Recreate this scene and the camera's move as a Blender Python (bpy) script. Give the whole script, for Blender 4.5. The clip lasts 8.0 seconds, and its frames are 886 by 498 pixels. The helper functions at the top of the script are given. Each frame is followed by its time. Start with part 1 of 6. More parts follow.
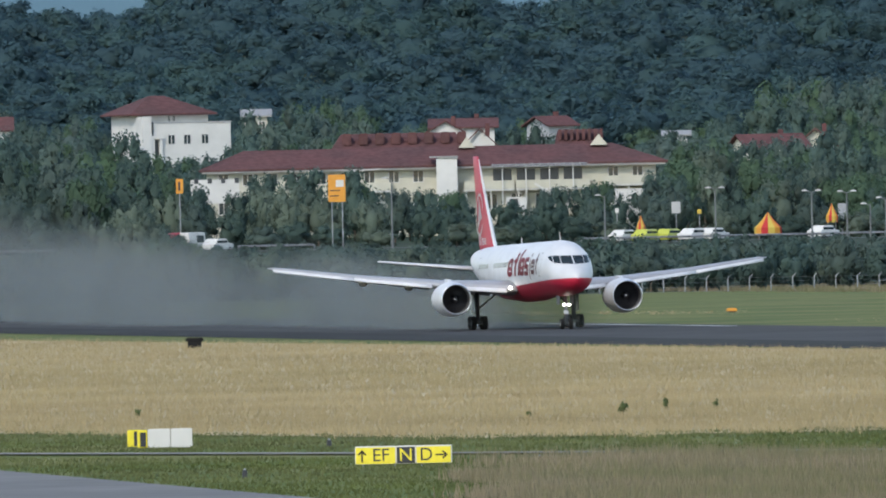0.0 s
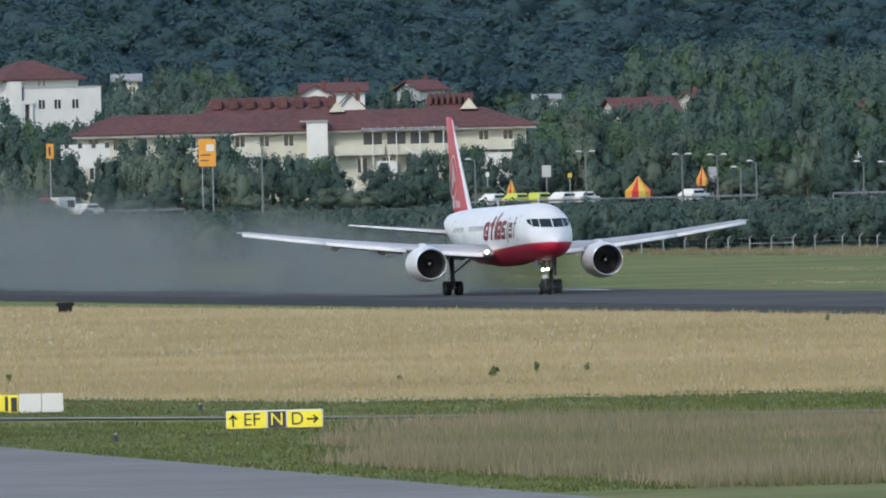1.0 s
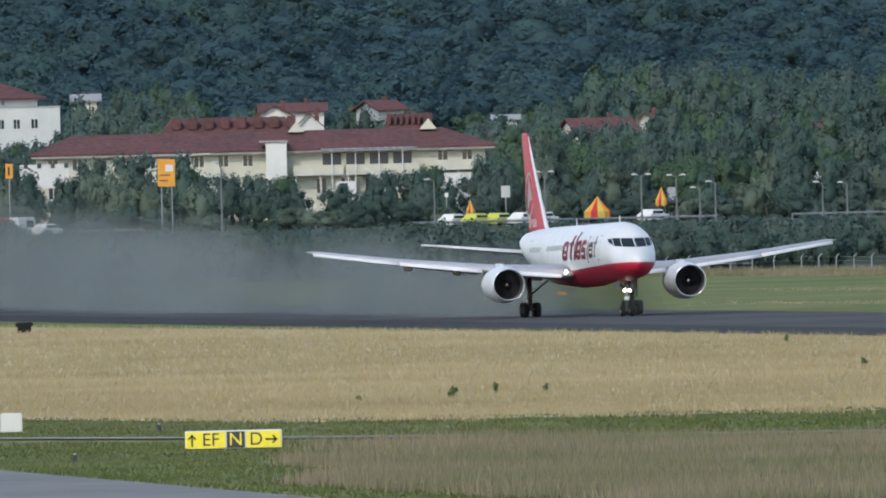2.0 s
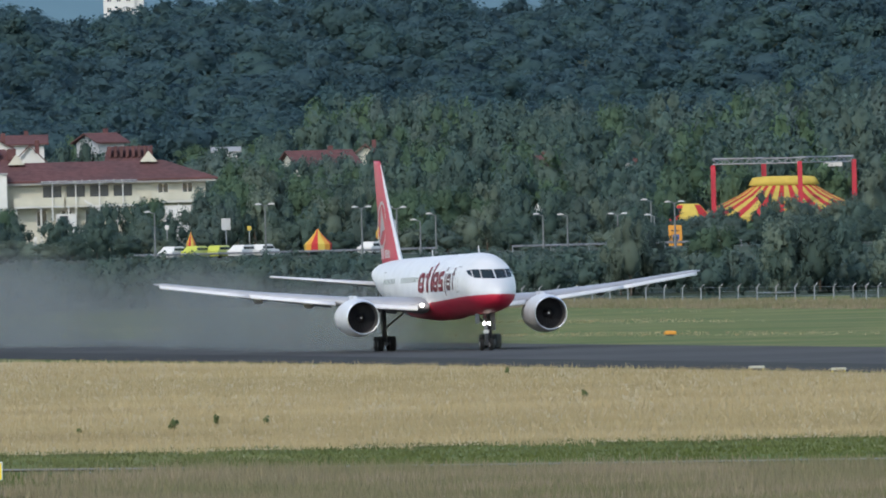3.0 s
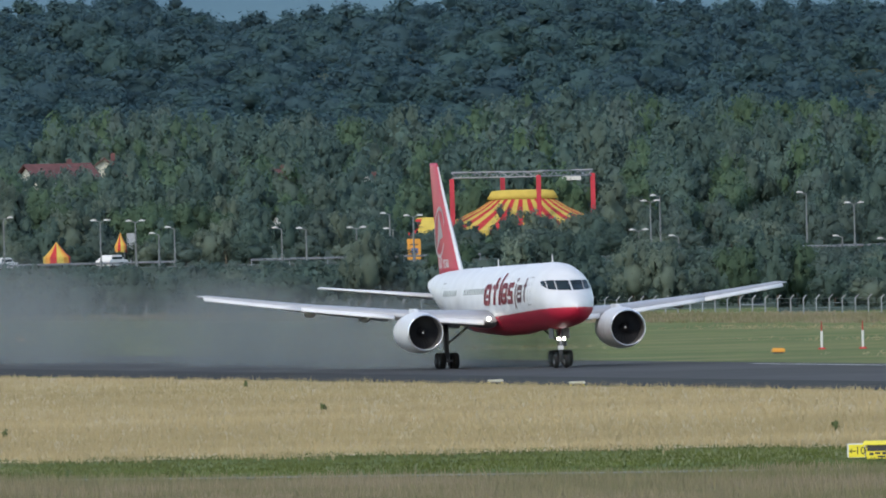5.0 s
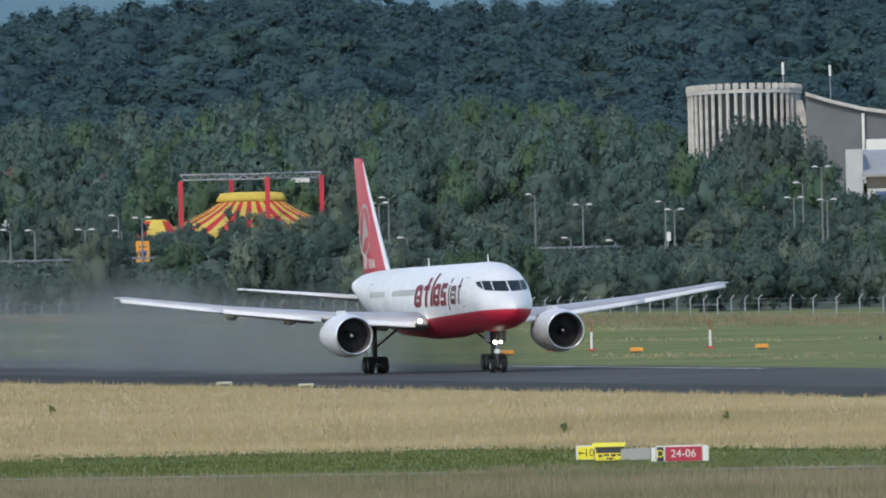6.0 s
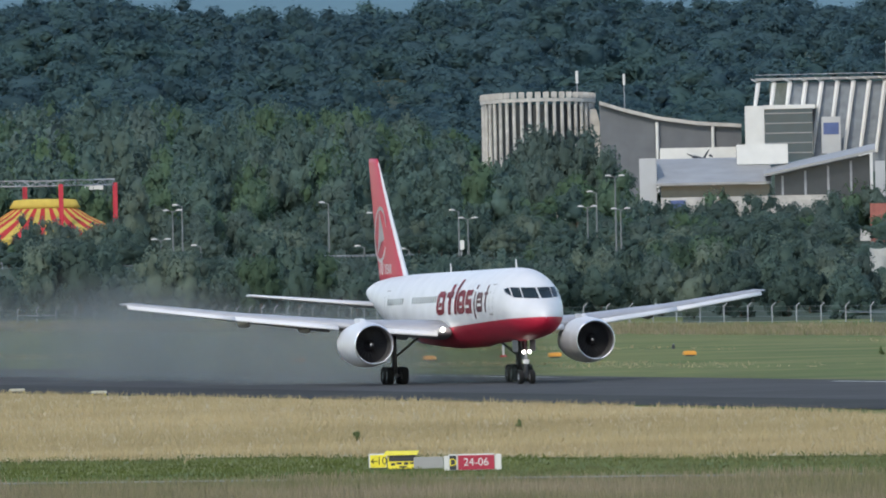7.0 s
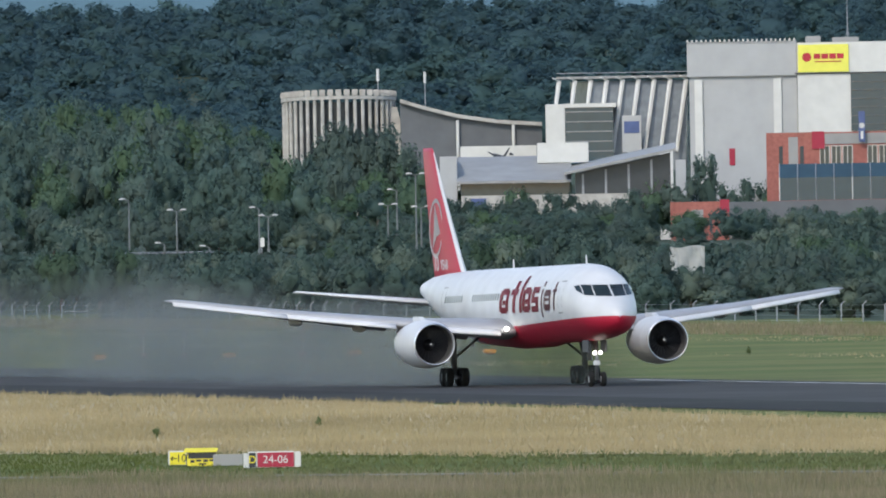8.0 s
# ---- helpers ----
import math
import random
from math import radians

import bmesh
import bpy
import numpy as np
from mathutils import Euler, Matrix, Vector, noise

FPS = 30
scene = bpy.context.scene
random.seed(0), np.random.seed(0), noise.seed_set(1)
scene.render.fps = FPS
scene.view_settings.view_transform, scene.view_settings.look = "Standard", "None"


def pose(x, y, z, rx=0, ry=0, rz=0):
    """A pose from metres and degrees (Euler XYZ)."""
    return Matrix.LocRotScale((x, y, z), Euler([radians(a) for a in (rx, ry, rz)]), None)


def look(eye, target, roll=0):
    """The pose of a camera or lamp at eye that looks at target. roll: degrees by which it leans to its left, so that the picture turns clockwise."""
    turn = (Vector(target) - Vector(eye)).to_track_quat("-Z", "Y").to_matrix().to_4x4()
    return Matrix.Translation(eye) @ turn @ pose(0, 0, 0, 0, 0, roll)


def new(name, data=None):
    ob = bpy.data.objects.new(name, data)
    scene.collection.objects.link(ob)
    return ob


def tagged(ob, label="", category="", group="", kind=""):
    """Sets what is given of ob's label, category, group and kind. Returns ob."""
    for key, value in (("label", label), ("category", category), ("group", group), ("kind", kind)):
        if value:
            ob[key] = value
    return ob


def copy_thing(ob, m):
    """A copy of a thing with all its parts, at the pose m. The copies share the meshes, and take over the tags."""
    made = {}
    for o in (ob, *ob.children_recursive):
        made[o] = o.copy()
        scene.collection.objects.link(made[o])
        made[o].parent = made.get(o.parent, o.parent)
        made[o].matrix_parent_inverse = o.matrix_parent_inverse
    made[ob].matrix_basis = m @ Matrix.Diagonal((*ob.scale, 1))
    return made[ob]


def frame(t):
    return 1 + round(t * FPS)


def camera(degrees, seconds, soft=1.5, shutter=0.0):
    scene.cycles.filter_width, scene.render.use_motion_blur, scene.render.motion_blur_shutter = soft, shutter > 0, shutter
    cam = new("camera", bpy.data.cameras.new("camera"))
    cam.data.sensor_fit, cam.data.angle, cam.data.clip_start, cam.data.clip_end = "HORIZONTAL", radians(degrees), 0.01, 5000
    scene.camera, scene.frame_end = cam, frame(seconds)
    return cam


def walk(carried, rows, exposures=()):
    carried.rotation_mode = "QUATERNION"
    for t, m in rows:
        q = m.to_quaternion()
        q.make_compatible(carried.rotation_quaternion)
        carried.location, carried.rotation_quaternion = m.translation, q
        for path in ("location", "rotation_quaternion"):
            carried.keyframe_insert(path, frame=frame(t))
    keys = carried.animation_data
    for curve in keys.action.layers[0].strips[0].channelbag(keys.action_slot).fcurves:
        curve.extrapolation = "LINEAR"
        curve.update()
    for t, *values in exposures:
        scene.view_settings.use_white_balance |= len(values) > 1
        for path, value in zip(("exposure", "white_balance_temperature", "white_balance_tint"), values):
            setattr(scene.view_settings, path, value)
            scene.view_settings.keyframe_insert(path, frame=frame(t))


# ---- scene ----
# The viewer stands 10 m above the airfield at the origin; +y runs along the runway, away from the take-off direction.
cam = camera(2.3228, 8.0, soft=1.9)


def gaze(bearing, tilt, roll):
    """The camera's pose: degrees to the right of +y, up, and of lean."""
    a, e = radians(bearing), radians(tilt)
    eye = Vector((0, 0, 10))
    return look(eye, eye + Vector((math.sin(a) * math.cos(e), math.cos(a) * math.cos(e), math.sin(e))) * 1000, roll)


PATH = [(0.0, 9.2568, -0.1344, -1.275), (0.5, 9.3501, -0.1911, -1.250), (1.0, 9.5938, -0.2363, -1.408), (1.2, 9.6411, -0.2222, -1.416), (2.3, 9.7633, -0.1654, -1.321), (2.5, 9.9894, -0.1542, -1.423), (3.0, 10.4373, -0.1184, -1.428), (3.5, 10.5900, -0.1066, -1.294), (4.0, 10.7700, -0.0857, -1.328), (4.2, 10.8279, -0.0803, -1.283), (5.3, 11.2900, -0.1157, -1.335), (5.5, 11.5176, -0.1243, -1.147), (6.0, 11.8342, -0.1111, -1.420), (6.5, 12.1084, -0.1106, -1.335), (7.0, 12.3762, -0.1024, -1.229), (7.5, 12.5647, -0.1245, -1.247), (8.0, 12.8998, -0.1188, -1.025)]
walk(cam, [(t, gaze(b, e, r)) for t, b, e, r in PATH], [(0, 0.98, 6700, 10), (8, 0.98, 6700, 10)])

# ---- light: high hazy sun from the side, pale sky ----
SUN_BEARING, SUN_HEIGHT = -144.0, 40.0
world = bpy.data.worlds.new("world")
scene.world = world
world.use_nodes = True
wn = world.node_tree.nodes
sky = wn.new("ShaderNodeTexSky")
sky.sky_type = "NISHITA"
sky.sun_disc = False
sky.sun_elevation, sky.sun_rotation = radians(SUN_HEIGHT), radians(SUN_BEARING)
sky.dust_density, sky.air_density = 0.6, 1.0
world.node_tree.links.new(sky.outputs[0], wn["Background"].inputs[0])
wn["Background"].inputs[1].default_value = 0.15
sun = new("sun", bpy.data.lights.new("sun", "SUN"))
sun.data.energy, sun.data.angle, sun.data.color = 1.1, radians(4.0), (1.0, 0.95, 0.87)
sb, se = radians(SUN_BEARING), radians(SUN_HEIGHT)
sun.matrix_basis = look((0, 0, 0), (-math.sin(sb) * math.cos(se), -math.cos(sb) * math.cos(se), -math.sin(se)))


# ---- materials ----
def mat(name, colour, rough=0.8, metal=0.0, var=0.18, scale=1.0, bump=0.0, second=None, emit=0.0, island=0.0, rand=0.0, coat=0.0, coord="Object", leaf=0.0):
    """A surface whose colour varies at two scales; second: a colour that shows in patches."""
    m = bpy.data.materials.new(name)
    m.use_nodes = True
    n, l = m.node_tree.nodes, m.node_tree.links
    b = n["Principled BSDF"]
    b.inputs["Roughness"].default_value, b.inputs["Metallic"].default_value = rough, metal
    b.inputs["Coat Weight"].default_value = coat
    b.inputs["Specular IOR Level"].default_value = 0.1 if rough >= 0.75 else 0.5
    tc = n.new("ShaderNodeTexCoord")
    big, fine = n.new("ShaderNodeTexNoise"), n.new("ShaderNodeTexNoise")
    big.inputs["Scale"].default_value, fine.inputs["Scale"].default_value = scale * 0.13, scale
    big.inputs["Detail"].default_value, fine.inputs["Detail"].default_value = 4, 5
    for q in (big, fine):
        l.new(tc.outputs[coord], q.inputs["Vector"])
    mix = n.new("ShaderNodeMix")
    mix.data_type = "RGBA"
    c2 = second or tuple(c * (1 - var) for c in colour)
    mix.inputs[6].default_value, mix.inputs[7].default_value = (*colour, 1), (*c2, 1)
    ramp = n.new("ShaderNodeMapRange")
    ramp.inputs[1].default_value, ramp.inputs[2].default_value = 0.38, 0.62
    l.new(big.outputs[0], ramp.inputs[0])
    l.new(ramp.outputs[0], mix.inputs[0])
    hsv = n.new("ShaderNodeHueSaturation")
    l.new(mix.outputs[2], hsv.inputs["Color"])
    val = n.new("ShaderNodeMapRange")
    val.inputs[1].default_value, val.inputs[2].default_value = 0.3, 0.7
    val.inputs[3].default_value, val.inputs[4].default_value = 1 - var, 1 + var
    l.new(fine.outputs[0], val.inputs[0])
    last = val.outputs[0]
    for amount, node, out in ((island, "ShaderNodeNewGeometry", "Random Per Island"), (rand, "ShaderNodeObjectInfo", "Random")):
        if amount:
            src, r, mul = n.new(node), n.new("ShaderNodeMapRange"), n.new("ShaderNodeMath")
            r.inputs[3].default_value, r.inputs[4].default_value = 1 - amount, 1 + amount
            l.new(src.outputs[out], r.inputs[0])
            mul.operation = "MULTIPLY"
            l.new(last, mul.inputs[0])
            l.new(r.outputs[0], mul.inputs[1])
            last = mul.outputs[0]
    l.new(last, hsv.inputs["Value"])
    l.new(hsv.outputs[0], b.inputs["Base Color"])
    if bump:
        bm = n.new("ShaderNodeBump")
        bm.inputs["Strength"].default_value, bm.inputs["Distance"].default_value = 0.6, bump
        l.new(fine.outputs[0], bm.inputs["Height"])
        l.new(bm.outputs[0], b.inputs["Normal"])
    if leaf:
        t, mx = n.new("ShaderNodeBsdfTranslucent"), n.new("ShaderNodeMixShader")
        l.new(hsv.outputs[0], t.inputs[0])
        mx.inputs[0].default_value = leaf
        l.new(b.outputs[0], mx.inputs[1])
        l.new(t.outputs[0], mx.inputs[2])
        l.new(mx.outputs[0], n["Material Output"].inputs[0])
    if emit:
        b.inputs["Emission Color"].default_value, b.inputs["Emission Strength"].default_value = (*colour, 1), emit
    return m


M = dict(
    grass=mat("mown_grass", (0.078, 0.106, 0.023), 0.9, var=0.22, scale=0.35, second=(0.138, 0.138, 0.042), bump=0.02),
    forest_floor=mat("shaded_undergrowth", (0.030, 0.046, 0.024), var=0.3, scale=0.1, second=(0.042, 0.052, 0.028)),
    # the ridge colour has the blue of distance haze mixed in
    ridge=mat("haze_blue_wood", (0.10, 0.17, 0.20), 0.9, var=0.12, scale=0.01),
    meadow=mat("dry_meadow_soil", (0.42, 0.33, 0.18), var=0.2, scale=0.6, second=(0.36, 0.29, 0.16)),
    straw=mat("dry_grass_blades", (0.41, 0.322, 0.178), var=0.16, scale=0.035, second=(0.35, 0.28, 0.15), island=0.05, leaf=0.4),
    russet=mat("tall_brown_grass_blades", (0.315, 0.245, 0.16), var=0.15, scale=0.5, second=(0.20, 0.185, 0.09), island=0.14, leaf=0.5),
    blade=mat("green_grass_blades", (0.094, 0.114, 0.032), var=0.25, scale=0.12, second=(0.13, 0.138, 0.058), island=0.1, leaf=0.3),
    runway=mat("runway_asphalt", (0.044, 0.042, 0.041), 0.95, var=0.22, scale=0.25, second=(0.058, 0.056, 0.054), bump=0.01),
    shoulder=mat("dark_shoulder_asphalt", (0.024, 0.023, 0.022), 0.95, var=0.25, scale=0.3, second=(0.032, 0.031, 0.029), bump=0.01),
    taxi=mat("taxiway_concrete", (0.165, 0.16, 0.15), 0.9, var=0.12, scale=0.4, second=(0.14, 0.136, 0.128), bump=0.01),
    gravel=mat("track_gravel", (0.23, 0.22, 0.18), 0.95, var=0.2, scale=2, bump=0.02),
    marking=mat("marking_paint", (0.6, 0.6, 0.58), 0.7, var=0.25, scale=2),
    # hill leaves: the blue of the hazy distance is part of this base colour
    leaf_haze=mat("haze_blue_forest_leaves", (0.068, 0.120, 0.128), 0.8, var=0.10, scale=0.06, second=(0.060, 0.108, 0.120), island=0.08, leaf=0.5),
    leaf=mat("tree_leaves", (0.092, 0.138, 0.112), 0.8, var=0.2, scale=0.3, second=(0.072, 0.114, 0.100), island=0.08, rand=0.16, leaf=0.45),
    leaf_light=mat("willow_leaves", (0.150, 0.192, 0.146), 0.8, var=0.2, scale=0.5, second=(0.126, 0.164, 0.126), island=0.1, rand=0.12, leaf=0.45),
    # a greener hill tint, likewise blued for haze
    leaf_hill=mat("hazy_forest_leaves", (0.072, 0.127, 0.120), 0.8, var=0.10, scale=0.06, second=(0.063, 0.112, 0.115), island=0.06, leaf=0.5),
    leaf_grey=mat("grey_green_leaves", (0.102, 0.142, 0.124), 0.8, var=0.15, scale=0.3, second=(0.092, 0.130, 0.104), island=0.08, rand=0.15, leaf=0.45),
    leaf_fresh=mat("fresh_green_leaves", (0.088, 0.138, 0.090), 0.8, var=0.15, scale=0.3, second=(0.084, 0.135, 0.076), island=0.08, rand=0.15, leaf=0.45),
    weed=mat("weed_leaves", (0.13, 0.165, 0.07), 0.8, var=0.2, scale=2, island=0.1, leaf=0.5),
    bark=mat("bark", (0.10, 0.08, 0.06), 0.9, scale=2),
    white=mat("white_render", (0.57, 0.56, 0.52), 0.85, var=0.06, scale=0.6),
    cream=mat("cream_render", (0.50, 0.48, 0.385), 0.85, var=0.08, scale=0.6),
    grey_wall=mat("grey_cladding", (0.37, 0.37, 0.36), 0.6, var=0.06, scale=0.4),
    # near-black; in openings and recesses it stands in for their shade
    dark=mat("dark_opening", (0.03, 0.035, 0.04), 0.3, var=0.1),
    glass=mat("dark_window_glass", (0.03, 0.045, 0.05), 0.08, var=0.1),
    roof=mat("red_roof_tiles", (0.115, 0.055, 0.052), 0.85, var=0.2, scale=1.5, second=(0.092, 0.05, 0.048), bump=0.03),
    slate=mat("dark_slate_wall", (0.13, 0.135, 0.14), 0.8, var=0.1, scale=0.4),
    roof_grey=mat("grey_sheet_roof", (0.27, 0.265, 0.25), 0.6, var=0.1, scale=0.4),
    brick=mat("red_brick", (0.33, 0.125, 0.10), 0.85, var=0.15, scale=2),
    steel=mat("galvanised_steel", (0.30, 0.31, 0.32), 0.55, 0.5, var=0.12, scale=3),
    concrete=mat("weathered_concrete", (0.42, 0.40, 0.36), 0.9, var=0.2, scale=0.8),
    yellow=mat("yellow_sign_face", (0.72, 0.60, 0.03), 0.55, var=0.08, scale=3),
    lemon=mat("lemon_board", (0.72, 0.68, 0.10), 0.6, var=0.05, scale=1),
    orange=mat("orange_board", (0.58, 0.25, 0.025), 0.6, var=0.1, scale=1),
    black=mat("black_paint", (0.02, 0.02, 0.022), 0.5, var=0.1, scale=3),
    red=mat("red_paint", (0.42, 0.015, 0.03), 0.45, var=0.08, scale=2),
    signred=mat("red_sign_face", (0.32, 0.012, 0.035), 0.5, var=0.08, scale=3),
    lime=mat("lime_yellow_paint", (0.42, 0.44, 0.06), 0.4, var=0.08, scale=1),
    lamp_pole=mat("weathered_pole_steel", (0.15, 0.16, 0.16), 0.6, 0.3, var=0.12, scale=3),
    tent_y=mat("yellow_tent_cloth", (0.50, 0.37, 0.08), 0.8, var=0.08, scale=1),
    tent_r=mat("red_tent_cloth", (0.42, 0.04, 0.04), 0.8, var=0.08, scale=1),
    skin=mat("white_aircraft_paint", (0.55, 0.548, 0.545), 0.5, var=0.06, scale=0.8),
    skinred=mat("red_aircraft_paint", (0.40, 0.010, 0.035), 0.5, var=0.06, scale=0.8),
    lipmetal=mat("bare_metal_lip", (0.72, 0.72, 0.73), 0.3, 0.9, var=0.05, scale=3),
    duct=mat("engine_duct_lining", (0.13, 0.125, 0.125), 0.5, 0.3, var=0.1, scale=2),
    fan=mat("fan_blades", (0.05, 0.05, 0.055), 0.4, 0.6, var=0.2, scale=5),
    gear=mat("gear_steel", (0.13, 0.13, 0.135), 0.45, 0.4, var=0.15, scale=4),
    tyre=mat("tyre_rubber", (0.018, 0.018, 0.018), 0.85, var=0.2, scale=4),
    wingtop=mat("grey_wing_paint", (0.31, 0.31, 0.32), 0.5, var=0.08, scale=0.8),
    lamp=mat("lit_lamp", (1.0, 0.97, 0.9), 0.3, emit=9.0),
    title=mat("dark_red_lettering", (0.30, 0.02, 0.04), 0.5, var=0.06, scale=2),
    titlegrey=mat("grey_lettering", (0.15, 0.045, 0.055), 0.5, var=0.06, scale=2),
    bluecloth=mat("blue_banner", (0.07, 0.10, 0.22), 0.7, var=0.1, scale=1),
    ribglass=mat("grey_tinted_glazing", (0.15, 0.165, 0.17), 0.25, var=0.2, scale=0.8),
    teal=mat("teal_glazing", (0.03, 0.058, 0.075), 0.12, var=0.1, scale=0.5),
)


# ---- building tools ----
def part(name, bm, material, parent=None, label="", smooth=False, loc=None):
    """Links a bmesh as one mesh object, under a thing or a part."""
    me = bpy.data.meshes.new(name)
    bmesh.ops.recalc_face_normals(bm, faces=bm.faces)
    if smooth:
        for f in bm.faces:
            f.smooth = True
    bm.to_mesh(me)
    bm.free()
    return mesh_part(name, me, material, parent, label, loc)


def mesh_part(name, me, material, parent=None, label="", loc=None):
    if not me.materials:
        me.materials.append(M[material])
    ob = new(name, me)
    if parent:
        ob.parent = parent
    if loc is not None:
        ob.matrix_basis = loc if isinstance(loc, Matrix) else Matrix.Translation(loc)
    if label:
        ob["label"] = label
    return ob


def thing(name, label, category, at=None, group="", kind=""):
    e = new(name)
    if at is not None:
        e.matrix_basis = at if isinstance(at, Matrix) else Matrix.Translation(at)
    return tagged(e, label, category, group, kind)


def box(bm, x0, x1, y0, y1, z0, z1, bevel=0.0, m=None):
    r = bmesh.ops.create_cube(bm, size=1)
    vs = r["verts"]
    for v in vs:
        v.co = Vector(((x0 + x1) / 2 + v.co.x * (x1 - x0), (y0 + y1) / 2 + v.co.y * (y1 - y0), (z0 + z1) / 2 + v.co.z * (z1 - z0)))
    if bevel:
        es = list({e for v in vs for e in v.link_edges})
        vs = bmesh.ops.bevel(bm, geom=es, offset=bevel, segments=2, affect="EDGES")["verts"]
        vs = list({v for v in vs} | {v for v in bm.verts if v.is_valid and not v.tag and v in vs})
    if m is not None:
        bmesh.ops.transform(bm, matrix=m, verts=[v for v in vs if v.is_valid])
    return bm


def boxes(*specs, bevel=0.0):
    bm = bmesh.new()
    for s in specs:
        box(bm, *s, bevel=bevel)
    return bm


def rod(bm, a, b, r0, r1=None, n=8):
    """A tapered round bar from a to b."""
    a, b = Vector(a), Vector(b)
    r1 = r0 if r1 is None else r1
    d = b - a
    q = d.to_track_quat("Z", "Y").to_matrix()
    rings = []
    for p, r in ((a, r0), (b, r1)):
        rings.append([bm.verts.new(p + q @ Vector((r * math.cos(k * math.tau / n), r * math.sin(k * math.tau / n), 0))) for k in range(n)])
    for k in range(n):
        bm.faces.new((rings[0][k], rings[0][(k + 1) % n], rings[1][(k + 1) % n], rings[1][k]))
    bm.faces.new(rings[0][::-1])
    bm.faces.new(rings[1])
    return bm


def rods(*specs, n=8):
    bm = bmesh.new()
    for s in specs:
        rod(bm, *s, n=n)
    return bm


def loft(bm, rings, caps=True, closed=True):
    vs = [[bm.verts.new(p) for p in ring] for ring in rings]
    n = len(vs[0])
    for a, b in zip(vs, vs[1:]):
        for k in range(n if closed else n - 1):
            bm.faces.new((a[k], a[(k + 1) % n], b[(k + 1) % n], b[k]))
    if caps:
        bm.faces.new(vs[0][::-1])
        bm.faces.new(vs[-1])
    return bm


def spin(bm, profile, centre, n=32):
    """Turns a profile of (y, radius) round the y axis through centre."""
    c = Vector(centre)
    return loft(bm, [[c + Vector((r * math.cos(k * math.tau / n), y, r * math.sin(k * math.tau / n))) for k in range(n)] for y, r in profile], caps=False)


def wheel_bm(radius, width, n=20):
    bm = bmesh.new()
    w = width / 2
    prof = [(-w, radius * 0.5), (-w, radius * 0.86), (-w * 0.8, radius * 0.96), (-w * 0.4, radius), (w * 0.4, radius), (w * 0.8, radius * 0.96), (w, radius * 0.86), (w, radius * 0.5), (-w, radius * 0.5)]
    loft(bm, [[Vector((x, r * math.cos(k * math.tau / n), r * math.sin(k * math.tau / n))) for k in range(n)] for x, r in prof], caps=False)
    return bm


def hub_bm(radius, width, n=16):
    bm = bmesh.new()
    w = width / 2
    prof = [(-w * 0.7, 0.02), (-w * 0.95, radius * 0.25), (-w * 0.8, radius * 0.5), (w * 0.8, radius * 0.5), (w * 0.95, radius * 0.25), (w * 0.7, 0.02)]
    loft(bm, [[Vector((x, r * math.cos(k * math.tau / n), r * math.sin(k * math.tau / n))) for k in range(n)] for x, r in prof], caps=True)
    return bm


def words(text, size, material, parent, m, name="lettering", label=""):
    """Flat raised lettering from the built-in font, centred at the pose m."""
    cu = bpy.data.curves.new("text", "FONT")
    cu.body, cu.size, cu.extrude, cu.align_x, cu.align_y = text, size, 0.004, "CENTER", "CENTER"
    ob = bpy.data.objects.new("text", cu)
    scene.collection.objects.link(ob)
    me = bpy.data.meshes.new_from_object(ob.evaluated_get(bpy.context.evaluated_depsgraph_get()))
    bpy.data.objects.remove(ob)
    me.materials.clear()
    return mesh_part(name, me, material, parent, label, m)


def polar(bearing, d, z=0.0):
    return Vector((d * math.sin(radians(bearing)), d * math.cos(radians(bearing)), z))


def smoothstep(a, b, x):
    t = min(1.0, max(0.0, (x - a) / (b - a)))
    return t * t * (3 - 2 * t)


def height(x, y):
    """The land: a level airfield, a road bank beyond its fence, and a wooded hill."""
    d = math.hypot(x, y)
    bearing = math.degrees(math.atan2(x, y))
    if y <= 0:
        return 0.0
    start = 2275.0
    flat = max(smoothstep(12.75, 12.95, bearing), smoothstep(10.84, 10.96, bearing) * (1 - smoothstep(11.56, 11.68, bearing)))  # level ground round the halls and the circus
    z = 4.6 * smoothstep(start, 2345, d) + 2.5 * smoothstep(2500 + 520 * flat, 2750 + 320 * flat, d) + 9 * smoothstep(2750 + 300 * flat, 3350, d)
    z += 27.5 * smoothstep(3350, 4350, d) + 2.0 * math.sin(bearing * 5.1) * smoothstep(3500, 4300, d) + 1.2 * math.sin(bearing * 11 + 1) * smoothstep(3500, 4300, d)
    return z


